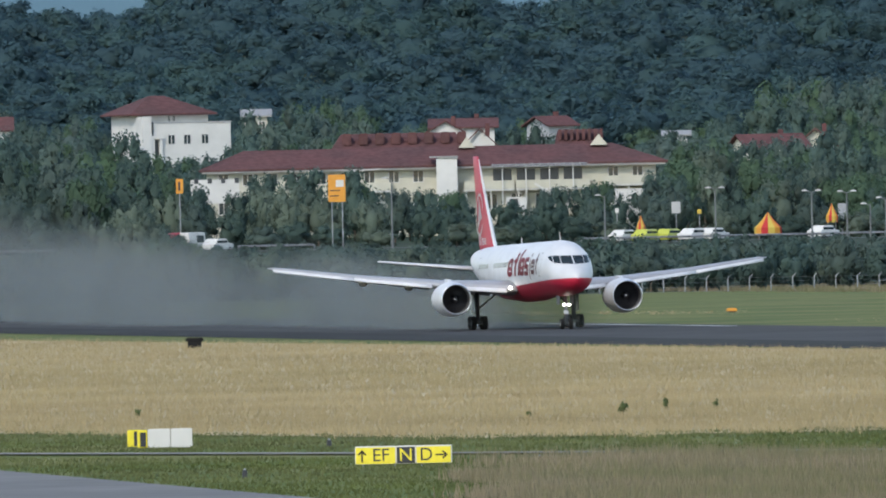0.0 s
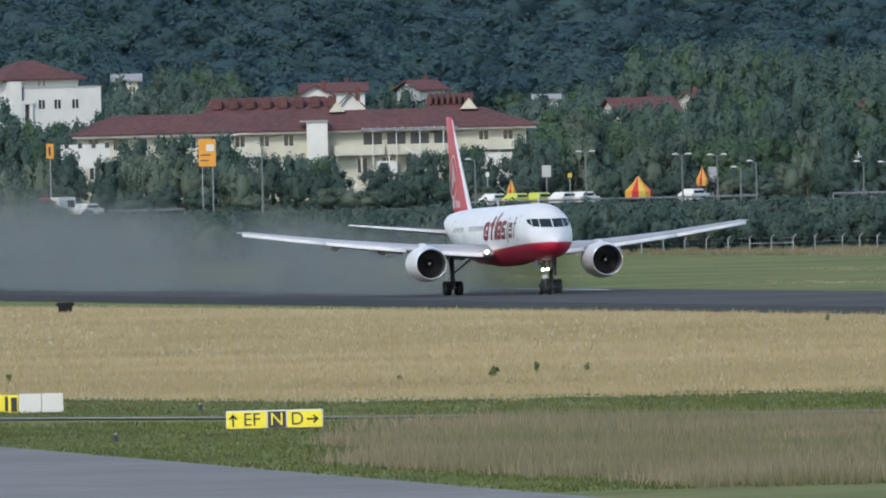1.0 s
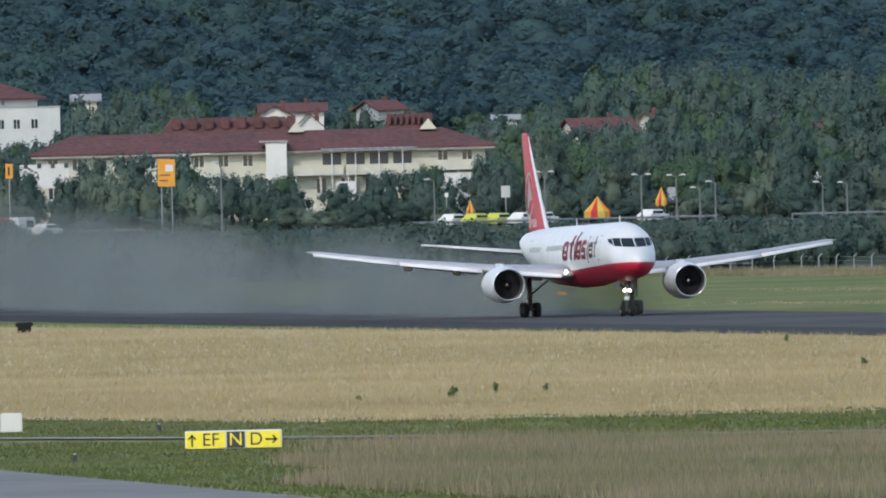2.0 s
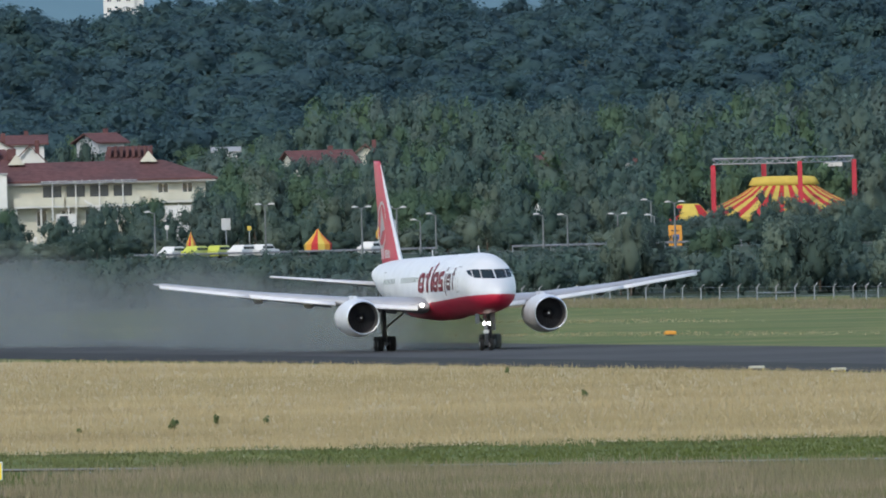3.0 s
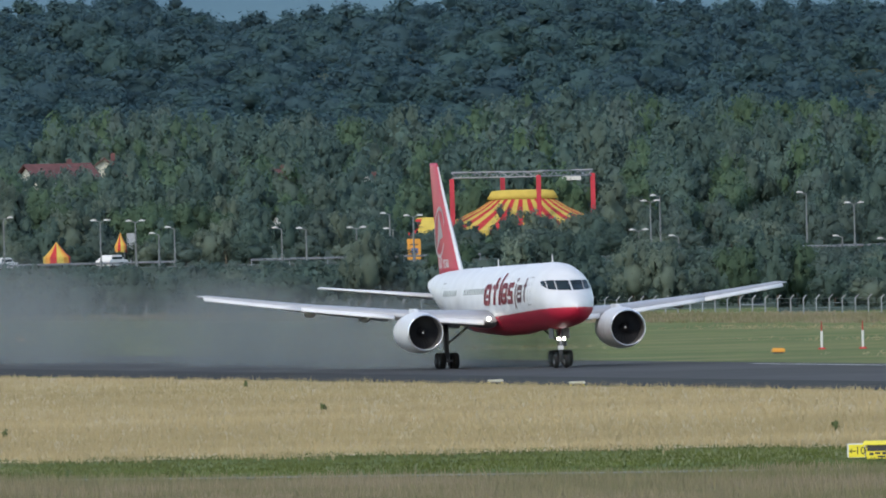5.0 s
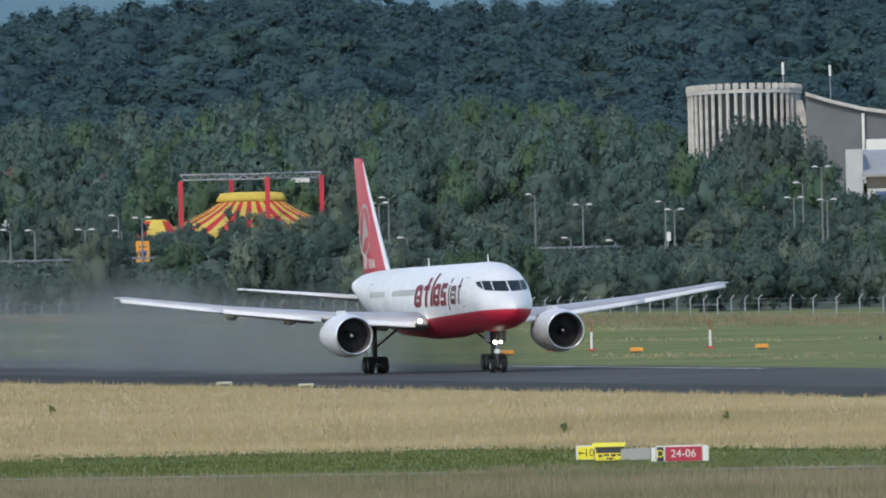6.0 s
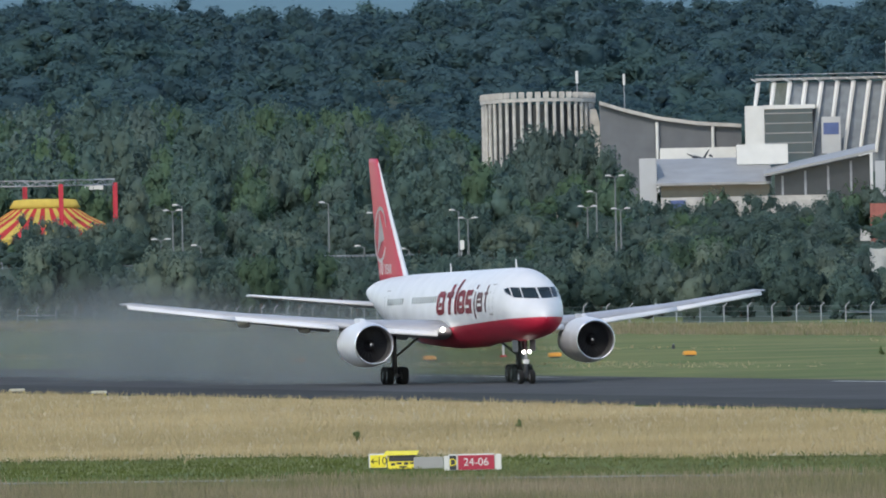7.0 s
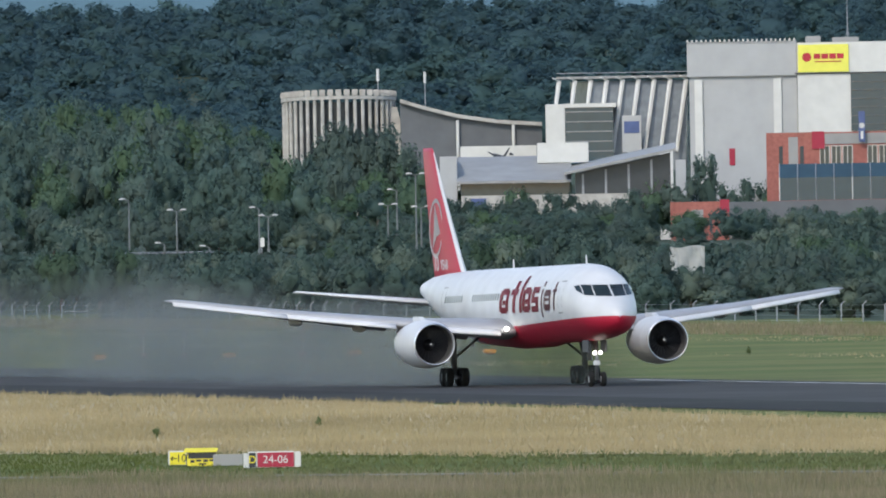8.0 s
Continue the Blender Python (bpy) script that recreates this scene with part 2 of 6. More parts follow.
# ---- the ground ----
def build_ground():
    bearings = [-180, -120, -60, -30, -10, 0, 4] + [6 + 0.5 * k for k in range(24)] + [20, 30, 60, 120]
    dists = [0, 200, 400, 600, 800, 1000, 1200, 1400, 1500, 1600, 1700] + [1750 + 50 * k for k in range(66)] + [5100, 5600]
    verts, faces = [], []
    for d in dists:
        for b in bearings:
            p = polar(b, d)
            verts.append((p.x, p.y, height(p.x, p.y)))
    n = len(bearings)
    for i in range(len(dists) - 1):
        for k in range(n):
            a, b = i * n + k, i * n + (k + 1) % n
            faces.append((a, b, b + n, a + n) if i else (a, b + n, a + n))
    me = bpy.data.meshes.new("ground")
    me.from_pydata(verts, [], faces)
    me.update()
    for p in me.polygons:
        p.use_smooth = True
    me.materials.append(M["grass"])
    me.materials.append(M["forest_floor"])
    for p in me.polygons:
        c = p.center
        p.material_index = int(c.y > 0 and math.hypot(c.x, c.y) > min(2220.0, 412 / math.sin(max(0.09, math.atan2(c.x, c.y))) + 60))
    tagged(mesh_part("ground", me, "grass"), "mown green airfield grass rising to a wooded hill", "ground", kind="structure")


def sheet(name, points, material, label, category, z=0.03, kind="structure"):
    bm = bmesh.new()
    bm.faces.new([bm.verts.new((x, y, z)) for x, y in points])
    bmesh.ops.triangulate(bm, faces=bm.faces)
    return tagged(part(name, bm, material), label, category, kind=kind)


FIELD_NEAR = [(110, 1010), (137, 952), (147, 893), (165, 885), (185, 878), (193, 845), (222, 800)]
TRACK = [(100, 935), (123.8, 876), (136, 843), (148.5, 821), (163, 803), (179, 784), (205, 745)]


def field_near(x):
    return float(np.interp(x, [p[0] for p in FIELD_NEAR], [p[1] for p in FIELD_NEAR]))


def track_y(x):
    return float(np.interp(x, [p[0] for p in TRACK], [p[1] for p in TRACK]))


def build_far_ridge():
    """A far ridge that just shows over the wooded hill; its blue stands for haze."""
    bm = bmesh.new()
    rows = []
    for k in range(61):
        b = 2 + 0.35 * k
        top = 78 + 5 * math.sin(b * 2.3) + 3 * math.sin(b * 5.7 + 1)
        rows.append([bm.verts.new(polar(b, d, z)) for d, z in ((4750, 10), (4800, top * 0.6), (4880, top), (4960, top * 0.5))])
    for a, c in zip(rows, rows[1:]):
        for i in range(3):
            bm.faces.new((a[i], c[i], c[i + 1], a[i + 1]))
    tagged(part("backdrop", bm, "ridge", smooth=True), "distant wooded ridge coloured haze blue", "hill", kind="structure")


build_ground()
build_far_ridge()
sheet("runway", [(247, 300), (284, 300), (284, 2700), (247, 2700)], "runway", "dark grey asphalt runway with rubber marks", "runway")
sheet("runway_shoulder", [(244, 300), (256, 300), (256, 2700), (244, 2700)], "shoulder", "dark asphalt shoulder beside the runway", "runway", 0.036)
sheet("taxiway", [(60, 300), (100.5, 300), (111, 650), (117, 835), (124, 1050), (75, 1050)], "taxi", "pale grey concrete taxiway", "taxiway", 0.04)
sheet("field", FIELD_NEAR + [(236, 950), (243, 1080), (243, 1350), (231, 1600), (231, 2300), (225, 2600), (110, 2600)], "meadow", "dry straw-coloured meadow beside the runway", "meadow")
def build_track():
    bm = bmesh.new()
    rows = [(bm.verts.new((x - 0.8, y - 1.6, 0.06)), bm.verts.new((x + 0.8, y + 2.0, 0.06))) for x, y in TRACK]
    for (a, b), (c, d) in zip(rows, rows[1:]):
        bm.faces.new((a, c, d, b))
    tagged(part("track", bm, "gravel"), "narrow worn gravel service track", "track", kind="structure")


build_track()


# ---- the airliner: origin on the ground between the main wheels, nose towards -y ----
NOSE = -23.8
STATIONS = [  # metres behind the nose, half width, top, bottom
    (0.0, 0.04, 3.66, 3.58), (0.12, 0.3, 3.95, 3.3), (0.4, 0.6, 4.22, 3.05), (0.9, 0.95, 4.52, 2.84), (1.6, 1.27, 4.86, 2.66), (2.3, 1.5, 5.22, 2.56),
    (3.0, 1.65, 5.72, 2.49), (3.7, 1.75, 6.10, 2.45), (4.5, 1.82, 6.34, 2.42), (5.5, 1.87, 6.5, 2.4), (7.0, 1.88, 6.56, 2.38), (10, 1.88, 6.56, 2.36),
    (14, 1.88, 6.56, 2.3), (16, 1.88, 6.56, 2.15), (22, 1.88, 6.56, 2.12), (27, 1.88, 6.56, 2.3), (31, 1.88, 6.56, 2.45), (35, 1.78, 6.55, 3.0),
    (39, 1.48, 6.5, 3.75), (43, 0.95, 6.35, 4.6), (46, 0.45, 6.05, 5.2), (47.3, 0.1, 5.75, 5.5)]


def stance(y):
    """The airliner stands slightly nose up: how far the hull is raised y metres behind the nose."""
    return 0.14 - 0.0125 * y


def hull(y, ang, lift=0.0):
    """A point of the fuselage skin y metres behind the nose; ang in degrees from the starboard side (0) over the top (90) to port (180)."""
    ys = [s[0] for s in STATIONS]
    hw, top, bot = (float(np.interp(y, ys, [s[k] for s in STATIONS])) for k in (1, 2, 3))
    mid = bot + (top - bot) * 0.5
    a = radians(ang)
    ca, sa = math.cos(a), math.sin(a)
    return Vector((-(hw + lift) * ca, NOSE + y, mid + ((top - bot) / 2 + lift) * sa + stance(y)))


def hull_angle(y, z, side=1):
    """The angle at which the skin passes the height z."""
    ys = [s[0] for s in STATIONS]
    top, bot = (float(np.interp(y, ys, [s[k] for s in STATIONS])) for k in (2, 3))
    a = math.degrees(math.asin(max(-1, min(1, (z - (top + bot) / 2) / ((top - bot) / 2)))))
    return a if side > 0 else 180 - a


def hull_patch(corners, lift=0.015, n=4):
    """A thin panel on the skin; corners (y, z) in order, starboard; negative y stands for the port side."""
    bm = bmesh.new()
    a, b, c, d = [Vector((abs(y), z)) for y, z in corners]
    side = -1 if corners[0][0] < 0 else 1
    grid = [[None] * (n + 1) for _ in range(n + 1)]
    for i in range(n + 1):
        for k in range(n + 1):
            p = a.lerp(b, i / n).lerp(d.lerp(c, i / n), k / n)
            grid[i][k] = bm.verts.new(hull(p.x, hull_angle(p.x, p.y, side), lift))
    for i in range(n):
        for k in range(n):
            bm.faces.new((grid[i][k], grid[i + 1][k], grid[i + 1][k + 1], grid[i][k + 1]))
    r = bmesh.ops.solidify(bm, geom=bm.faces[:], thickness=0.01)
    return bm


def wing_section(x, le, chord, z, thick, n=10):
    pts = []
    for k in range(n + 1):
        u = 0.5 - 0.5 * math.cos(math.pi * k / n)
        pts.append(Vector((x, le + chord * u, z + thick * 1.1 * math.sqrt(u) * (1 - u) * 1.7)))
    for k in range(n - 1, 0, -1):
        u = 0.5 - 0.5 * math.cos(math.pi * k / n)
        pts.append(Vector((x, le + chord * u, z - thick * 0.75 * math.sqrt(u) * (1 - u) * 1.5)))
    return pts


def wing_line(lat):
    """Leading edge, chord, height and thickness of the wing at a distance from the centreline."""
    xs = [1.6, 6.5, 12.5, 19.02]
    return tuple(float(np.interp(lat, xs, v)) for v in ([-6.1, -3.6, -0.45, 2.95], [8.4, 5.5, 3.6, 1.75], [2.95, 3.34, 4.03, 4.93], [1.0, 0.62, 0.38, 0.2]))


def build_plane():
    plane = thing("airliner", "white twin-engine airliner with red belly and tail on the runway", "airplane")
    # fuselage in a white upper shell and a red lower shell
    ys = sorted({s[0] for s in STATIONS} | {0.05, 0.25, 0.65, 1.2, 1.9, 2.6, 3.3, 4.0, 5.0, 18, 20, 24, 29, 33, 37, 41})
    split = lambda y: 3.32 + 0.36 * max(0.0, 1 - y / 18)
    def shell(upper):
        bm = bmesh.new()
        rings = []
        for y in ys:
            if not upper and y > 33:
                continue
            lo = hull_angle(y, split(y)) if y < 30 else hull_angle(y, split(y)) - (y - 30) * 40
            lo = max(lo, -90.0)
            a0, a1 = (lo, 180 - lo) if upper else (lo - 0.001, -180 - lo)
            rings.append([hull(y, a0 + (a1 - a0) * k / 28) for k in range(29)])
        return loft(bm, rings, caps=False, closed=False)
    body = part("fuselage", shell(True), "skin", plane, "glossy white fuselage skin", smooth=True)
    part("belly", shell(False), "skinred", plane, "red painted belly", smooth=True)
    # cockpit glazing: panes laid on the nose between a distance from the middle and another
    def nose_y(lat, z):
        y = 0.3
        while y < 6:
            hw, top, bot = (float(np.interp(y, [q[0] for q in STATIONS], [q[k] for q in STATIONS])) for k in (1, 2, 3))
            if (lat / hw) ** 2 + ((z - (top + bot) / 2) / ((top - bot) / 2)) ** 2 <= 1:
                return y
            y += 0.01
        return y
    for lat0, lat1, za, zb, zc, zd in ((0.04, 0.83, 4.74, 4.77, 5.37, 5.36), (0.88, 1.30, 4.78, 4.82, 5.38, 5.37), (1.34, 1.53, 4.86, 5.08, 5.30, 5.37)):
        for s in (1, -1):
            bm = bmesh.new()
            grid = []
            for i in range(6):
                u = i / 5
                col = []
                for k in range(4):
                    z = (za + (zb - za) * u) * (1 - k / 3) + (zd + (zc - zd) * u) * k / 3
                    lat = lat0 + (lat1 - lat0) * u
                    col.append(bm.verts.new((-s * (lat + 0.008), NOSE + nose_y(lat, z) - 0.022, z + 0.006 + stance(2.0))))
                grid.append(col)
            for i in range(5):
                for k in range(3):
                    bm.faces.new((grid[i][k], grid[i + 1][k], grid[i + 1][k + 1], grid[i][k + 1]))
            bmesh.ops.solidify(bm, geom=bm.faces[:], thickness=0.012)
            part("windscreen" if lat0 < 0.1 else "cockpit_window", bm, "glass", plane, "dark cockpit pane")
    # cabin windows
    for s in (1, -1):
        bm = hull_patch([(s * 10.0, 4.78), (s * 10.25, 4.78), (s * 10.25, 5.14), (s * 10.0, 5.14)], 0.006, 1)
        me = bpy.data.meshes.new("cabin_window")
        bm.to_mesh(me)
        bm.free()
        for y in [19.6 + 0.56 * k for k in range(14)] + [29.6 + 0.56 * k for k in range(8)]:
            if y < 33.6:
                mesh_part("cabin_window", me, "glass", plane, loc=Vector((0, y - 10.0, stance(y) - stance(10.0))))
        # doors: a thin frame line each
        for y in (5.6, 34.0):
            bm = bmesh.new()
            for a, b, c, d in ((0, 0.06, 0, 1.75), (0.84, 0.9, 0, 1.75), (0, 0.9, 1.69, 1.75), (0, 0.9, 0, 0.06)):
                tmp = hull_patch([(s * (y + a), 3.9 + c), (s * (y + b), 3.9 + c), (s * (y + b), 3.9 + d), (s * (y + a), 3.9 + d)], 0.006, 4)
                tmpme = bpy.data.meshes.new("t")
                tmp.to_mesh(tmpme)
                tmp.free()
                bm.from_mesh(tmpme)
                bpy.data.meshes.remove(tmpme)
            part("door_outline", bm, "roof_grey", plane)
    # title on the starboard side: rounded loops and upright bars approximating the airline's lettering
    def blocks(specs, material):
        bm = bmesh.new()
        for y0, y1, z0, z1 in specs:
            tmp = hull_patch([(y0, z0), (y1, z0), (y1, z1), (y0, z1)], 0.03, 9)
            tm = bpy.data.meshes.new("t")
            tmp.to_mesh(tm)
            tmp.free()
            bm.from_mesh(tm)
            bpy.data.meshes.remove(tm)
        part("title_shape", bm, material, plane, "dark red letter-like title shape" if material == "title" else "grey letter-like title shape")
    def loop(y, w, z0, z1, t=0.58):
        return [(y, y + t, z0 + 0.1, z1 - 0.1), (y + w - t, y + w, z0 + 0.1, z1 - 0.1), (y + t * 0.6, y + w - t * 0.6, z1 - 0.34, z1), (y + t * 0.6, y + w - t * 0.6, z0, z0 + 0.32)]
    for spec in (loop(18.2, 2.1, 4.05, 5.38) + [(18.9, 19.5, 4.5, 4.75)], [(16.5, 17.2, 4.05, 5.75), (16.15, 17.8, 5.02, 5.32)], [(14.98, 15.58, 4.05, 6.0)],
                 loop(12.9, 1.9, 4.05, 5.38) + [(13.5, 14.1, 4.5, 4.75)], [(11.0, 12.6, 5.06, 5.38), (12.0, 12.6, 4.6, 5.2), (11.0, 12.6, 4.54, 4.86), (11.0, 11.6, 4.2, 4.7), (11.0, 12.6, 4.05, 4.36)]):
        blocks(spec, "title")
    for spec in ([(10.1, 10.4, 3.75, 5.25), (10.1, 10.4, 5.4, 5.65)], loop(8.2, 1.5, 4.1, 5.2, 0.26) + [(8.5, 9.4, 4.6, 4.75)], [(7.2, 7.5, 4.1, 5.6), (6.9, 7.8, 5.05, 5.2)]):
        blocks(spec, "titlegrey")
    # wings, with slats, flaps, pods and lights
    for s in (1, -1):
        lats = [1.6, 3.0, 5.0, 6.5, 9.0, 12.5, 16.0, 18.4, 19.02]
        rings = [wing_section(-s * q, wing_line(q)[0], wing_line(q)[1] * (0.35 if q > 19 else 1), wing_line(q)[2], wing_line(q)[3] * (0.3 if q > 19 else 1)) for q in lats]
        wing = part("wing", loft(bmesh.new(), rings), "wingtop", plane, "swept wing in pale grey", smooth=True)
        for a, b in ((2.4, 5.4), (7.6, 13.0), (13.02, 18.7)):
            sl = []
            for q in np.linspace(a, b, 5):
                le, c, z, th = wing_line(q)
                r = 0.055 + th * 0.09
                sl.append([Vector((-s * q, le - 0.30 + (0.5 + r) * 0.8 * (0.5 - 0.5 * math.cos(k * math.tau / 10)), z - 0.12 + r * math.sin(k * math.tau / 10) * 1.15 - 0.1 * math.cos(k * math.tau / 10))) for k in range(10)])
            part("slat", loft(bmesh.new(), sl), "skin", plane, "white extended leading edge slat", smooth=True)
        for a, b in ((2.2, 6.3), (6.9, 17.6)):
            fl = []
            for q in (a, (a + b) / 2, b):
                le, c, z, th = wing_line(q)
                te = le + c
                fl.append([Vector((-s * q, te - 0.1, z + 0.08)), Vector((-s * q, te + 0.14 * c, z - 0.05 * c)), Vector((-s * q, te + 0.135 * c, z - 0.062 * c)), Vector((-s * q, te - 0.15, z - 0.12))])
            part("flap", loft(bmesh.new(), fl), "wingtop", plane, "lowered trailing edge flap")
        for q in (8.6, 11.9, 4.2):
            le, c, z, th = wing_line(q)
            prof = [(0, 0.02), (0.4, 0.16), (1.2, 0.24), (2.4, 0.2), (3.2, 0.05)]
            bm = spin(bmesh.new(), [(y, r) for y, r in prof], (-s * q, le + c * 0.5, z - 0.32), 12)
            part("flap_fairing", bm, "roof_grey", plane, "grey flap track fairing", smooth=True)
        # engine
        cx, cz, f0 = -s * 6.49, 2.36, -7.69
        nac = part("nacelle", spin(bmesh.new(), [(0.14, 1.16), (0.5, 1.22), (1.2, 1.285), (2.2, 1.315), (3.4, 1.275), (4.8, 1.13), (5.6, 1.0), (5.62, 0.92), (4.5, 0.85)], (cx, f0, cz), 40), "skin", plane, "white engine nacelle", smooth=True)
        part("intake_lip", spin(bmesh.new(), [(0.14, 1.162), (0.04, 1.14), (0.0, 1.105), (0.03, 1.07), (0.12, 1.05), (0.3, 1.045)], (cx, f0, cz), 40), "lipmetal", nac, "bare metal intake lip", smooth=True)
        part("intake_duct", spin(bmesh.new(), [(0.3, 1.045), (0.8, 1.05), (1.5, 1.07)], (cx, f0, cz), 40), "duct", nac, smooth=True)
        bm = bmesh.new()
        bm.faces.new([bm.verts.new(p) for p in ((0.3, -0.0, -0.05), (1.06, 0.02, -0.17), (1.06, 0.16, 0.13), (0.3, 0.14, 0.05))])
        blade = bpy.data.meshes.new("fan_blade")
        bm.to_mesh(blade)
        bm.free()
        for k in range(22):
            mesh_part("fan_blade", blade, "fan", nac, loc=Matrix.Translation((cx, f0 + 1.35, cz)) @ Matrix.Rotation(k * math.tau / 22, 4, "Y"))
        bm = bmesh.new()
        bmesh.ops.create_circle(bm, cap_ends=True, segments=32, radius=1.07, matrix=Matrix.Translation((cx, f0 + 1.55, cz)) @ Matrix.Rotation(math.pi / 2, 4, "X"))
        part("fan_disc", bm, "black", nac)
        sp = part("spinner", spin(bmesh.new(), [(0.75, 0.01), (0.82, 0.08), (1.0, 0.19), (1.3, 0.3)], (cx, f0, cz), 20), "fan", nac, smooth=True)
        part("spinner_mark", spin(bmesh.new(), [(0.77, 0.03), (0.80, 0.07)], (cx, f0 - 0.006, cz), 20), "skin", nac)
        part("pylon", loft(bmesh.new(), [[Vector((cx + a, f0 + b, z)) for a, b in ((-w, 0.4 + o), (0, o), (w, 0.4 + o), (w, 4.6), (-w, 4.6))] for z, w, o in ((3.55, 0.16, 1.7), (3.85, 0.14, 2.9))]), "skin", plane)
        # tail plane
        st = [wing_section(-s * q, np.interp(q, [0.6, 7.6], [16.6, 20.9]), np.interp(q, [0.6, 7.6], [4.4, 1.7]), np.interp(q, [0.6, 7.6], [4.42, 5.18]), np.interp(q, [0.6, 7.6], [0.36, 0.13])) for q in (0.6, 4, 7.3, 7.6)]
        part("tailplane", loft(bmesh.new(), st), "skin", plane, "white tailplane", smooth=True)
        # wing root lamp
        bm = bmesh.new()
        bmesh.ops.create_uvsphere(bm, u_segments=12, v_segments=8, radius=0.12, matrix=Matrix.Translation((-s * 2.15, -6.25, 3.12)))
        part("landing_light", bm, "lamp", plane, "lit landing light")
        # main gear
        gx = -s * 3.66
        leg = part("main_strut", rods((( gx, 0, 0.62), (gx, 0.1, 2.9), 0.16), ((gx, 0.05, 0.55), (gx, 0.05, 1.2), 0.11), n=12), "gear", plane, smooth=True)
        part("side_brace", rods(((gx, 0.1, 1.5), (gx + s * 1.5, 0.1, 2.7), 0.07), ((gx, 0.0, 1.35), (gx, 1.5, 2.6), 0.07)), "gear", plane)
        part("bogie_beam", rods(((gx, -0.62, 0.51), (gx, 0.62, 0.51), 0.1), ((gx - 0.5, -0.57, 0.51), (gx + 0.5, -0.57, 0.51), 0.06), ((gx - 0.5, 0.57, 0.51), (gx + 0.5, 0.57, 0.51), 0.06)), "gear", plane)
        part("gear_door", boxes((gx - s * 0.32 - 0.03, gx - s * 0.32 + 0.03, -0.35, 0.75, 1.25, 2.85), bevel=0.02), "skin", plane)
        for dx in (-0.43, 0.43):
            for dy in (-0.57, 0.57):
                w = part("wheel", wheel_bm(0.51, 0.38), "tyre", plane, "black tyre", smooth=True, loc=Vector((gx + dx, dy, 0.51)))
                part("hub", hub_bm(0.5, 0.36), "gear", w)
    # fin
    prof = [(5.9, 12.3, 8.0, 0.58), (6.6, 13.2, 7.4, 0.56), (9.5, 16.4, 5.3, 0.42), (13.05, 20.1, 2.7, 0.24), (13.3, 20.5, 2.2, 0.1)]
    def fin_section(z, le, chord, th):
        pts = []
        for k in range(13):
            u = 0.5 - 0.5 * math.cos(math.pi * k / 12)
            pts.append((u, math.sqrt(u) * (1 - u) * 1.3 * th))
        return [Vector((-w, le + chord * u, z)) for u, w in pts] + [Vector((w, le + chord * u, z)) for u, w in pts[-2:0:-1]]
    fin = part("fin", loft(bmesh.new(), [fin_section(*p) for p in prof]), "skinred", plane, "red tail fin with pale leading edge", smooth=True, loc=Vector((0, 0, -0.24)))
    part("fin_leading_edge", loft(bmesh.new(), [[Vector((x, le - 0.02 + y, z)) for x, y in ((0, -0.05), (th * 0.17, 0.08), (th * 0.27, 0.22), (-th * 0.27, 0.22), (-th * 0.17, 0.08))] for z, le, c, th in prof[:-1]]), "skin", fin)
    # fin emblem: a white ring and an arrow, slightly proud of both faces
    for s in (1, -1):
        off = lambda u, v: Vector((-s * (0.235 - (v - 8) * 0.020), u, v))
        cy, cz = 19.0, 8.85
        bm = bmesh.new()
        ring = []
        for k in range(40):
            a = k * math.tau / 40
            ring.append([bm.verts.new(off(cy + (r * math.cos(a)) * 0.98, cz + r * 0.98 * math.sin(a))) for r in (1.45, 1.68)])
        for k in range(40):
            p, q = ring[k], ring[(k + 1) % 40]
            bm.faces.new((p[0], p[1], q[1], q[0]))
        bmesh.ops.solidify(bm, geom=bm.faces[:], thickness=0.02)
        part("emblem_ring", bm, "skin", fin, "white ring emblem")
        bm = bmesh.new()
        bm.faces.new([bm.verts.new(off(cy + u, cz + v)) for u, v in ((0.35, 1.35), (-1.15, -0.3), (-0.2, -0.45), (0.7, -1.15), (0.5, -0.1))])
        bmesh.ops.solidify(bm, geom=bm.faces[:], thickness=0.02)
        part("emblem_arrow", bm, "skin", fin, "white arrow emblem")
        turn = Matrix.Rotation(radians(-90 * s), 4, "Z") @ Matrix.Rotation(math.pi / 2, 4, "X")
        words("10", 1.15, "skin", fin, Matrix.Translation((-s * 0.30, 18.6, 6.85)) @ turn, "tail_number_ten")
        words("YEAR", 0.8, "skin", fin, Matrix.Translation((-s * 0.30, 16.7, 6.8)) @ turn, "tail_word")
    # nose gear
    ny = -18.29
    part("nose_strut", rods(((0, ny, 0.4), (0, ny + 0.05, 2.6), 0.1), ((0, ny, 0.4), (0, ny, 1.0), 0.07), ((0, ny, 1.4), (0, ny + 1.0, 2.5), 0.06), ((-0.45, ny, 0.4), (0.45, ny, 0.4), 0.05), n=10), "gear", plane, smooth=True)
    part("steering_block", boxes((-0.16, 0.16, ny - 0.16, ny + 0.16, 1.15, 1.4), bevel=0.03), "skin", plane)
    for s in (1, -1):
        w = part("nose_wheel", wheel_bm(0.4, 0.28), "tyre", plane, "black tyre", smooth=True, loc=Vector((-s * 0.33, ny, 0.4)))
        part("hub", hub_bm(0.4, 0.26), "skin", w)
        part("nose_gear_door", boxes((-s * 0.5 - 0.02, -s * 0.5 + 0.02, ny - 0.3, ny + 1.1, 1.85, 2.5), bevel=0.015), "gear", plane)
        bm = bmesh.new()
        bmesh.ops.create_uvsphere(bm, u_segments=12, v_segments=8, radius=0.095, matrix=Matrix.Translation((-s * 0.17, ny - 0.22, 1.82)))
        part("taxi_light", bm, "lamp", plane, "lit taxi light")
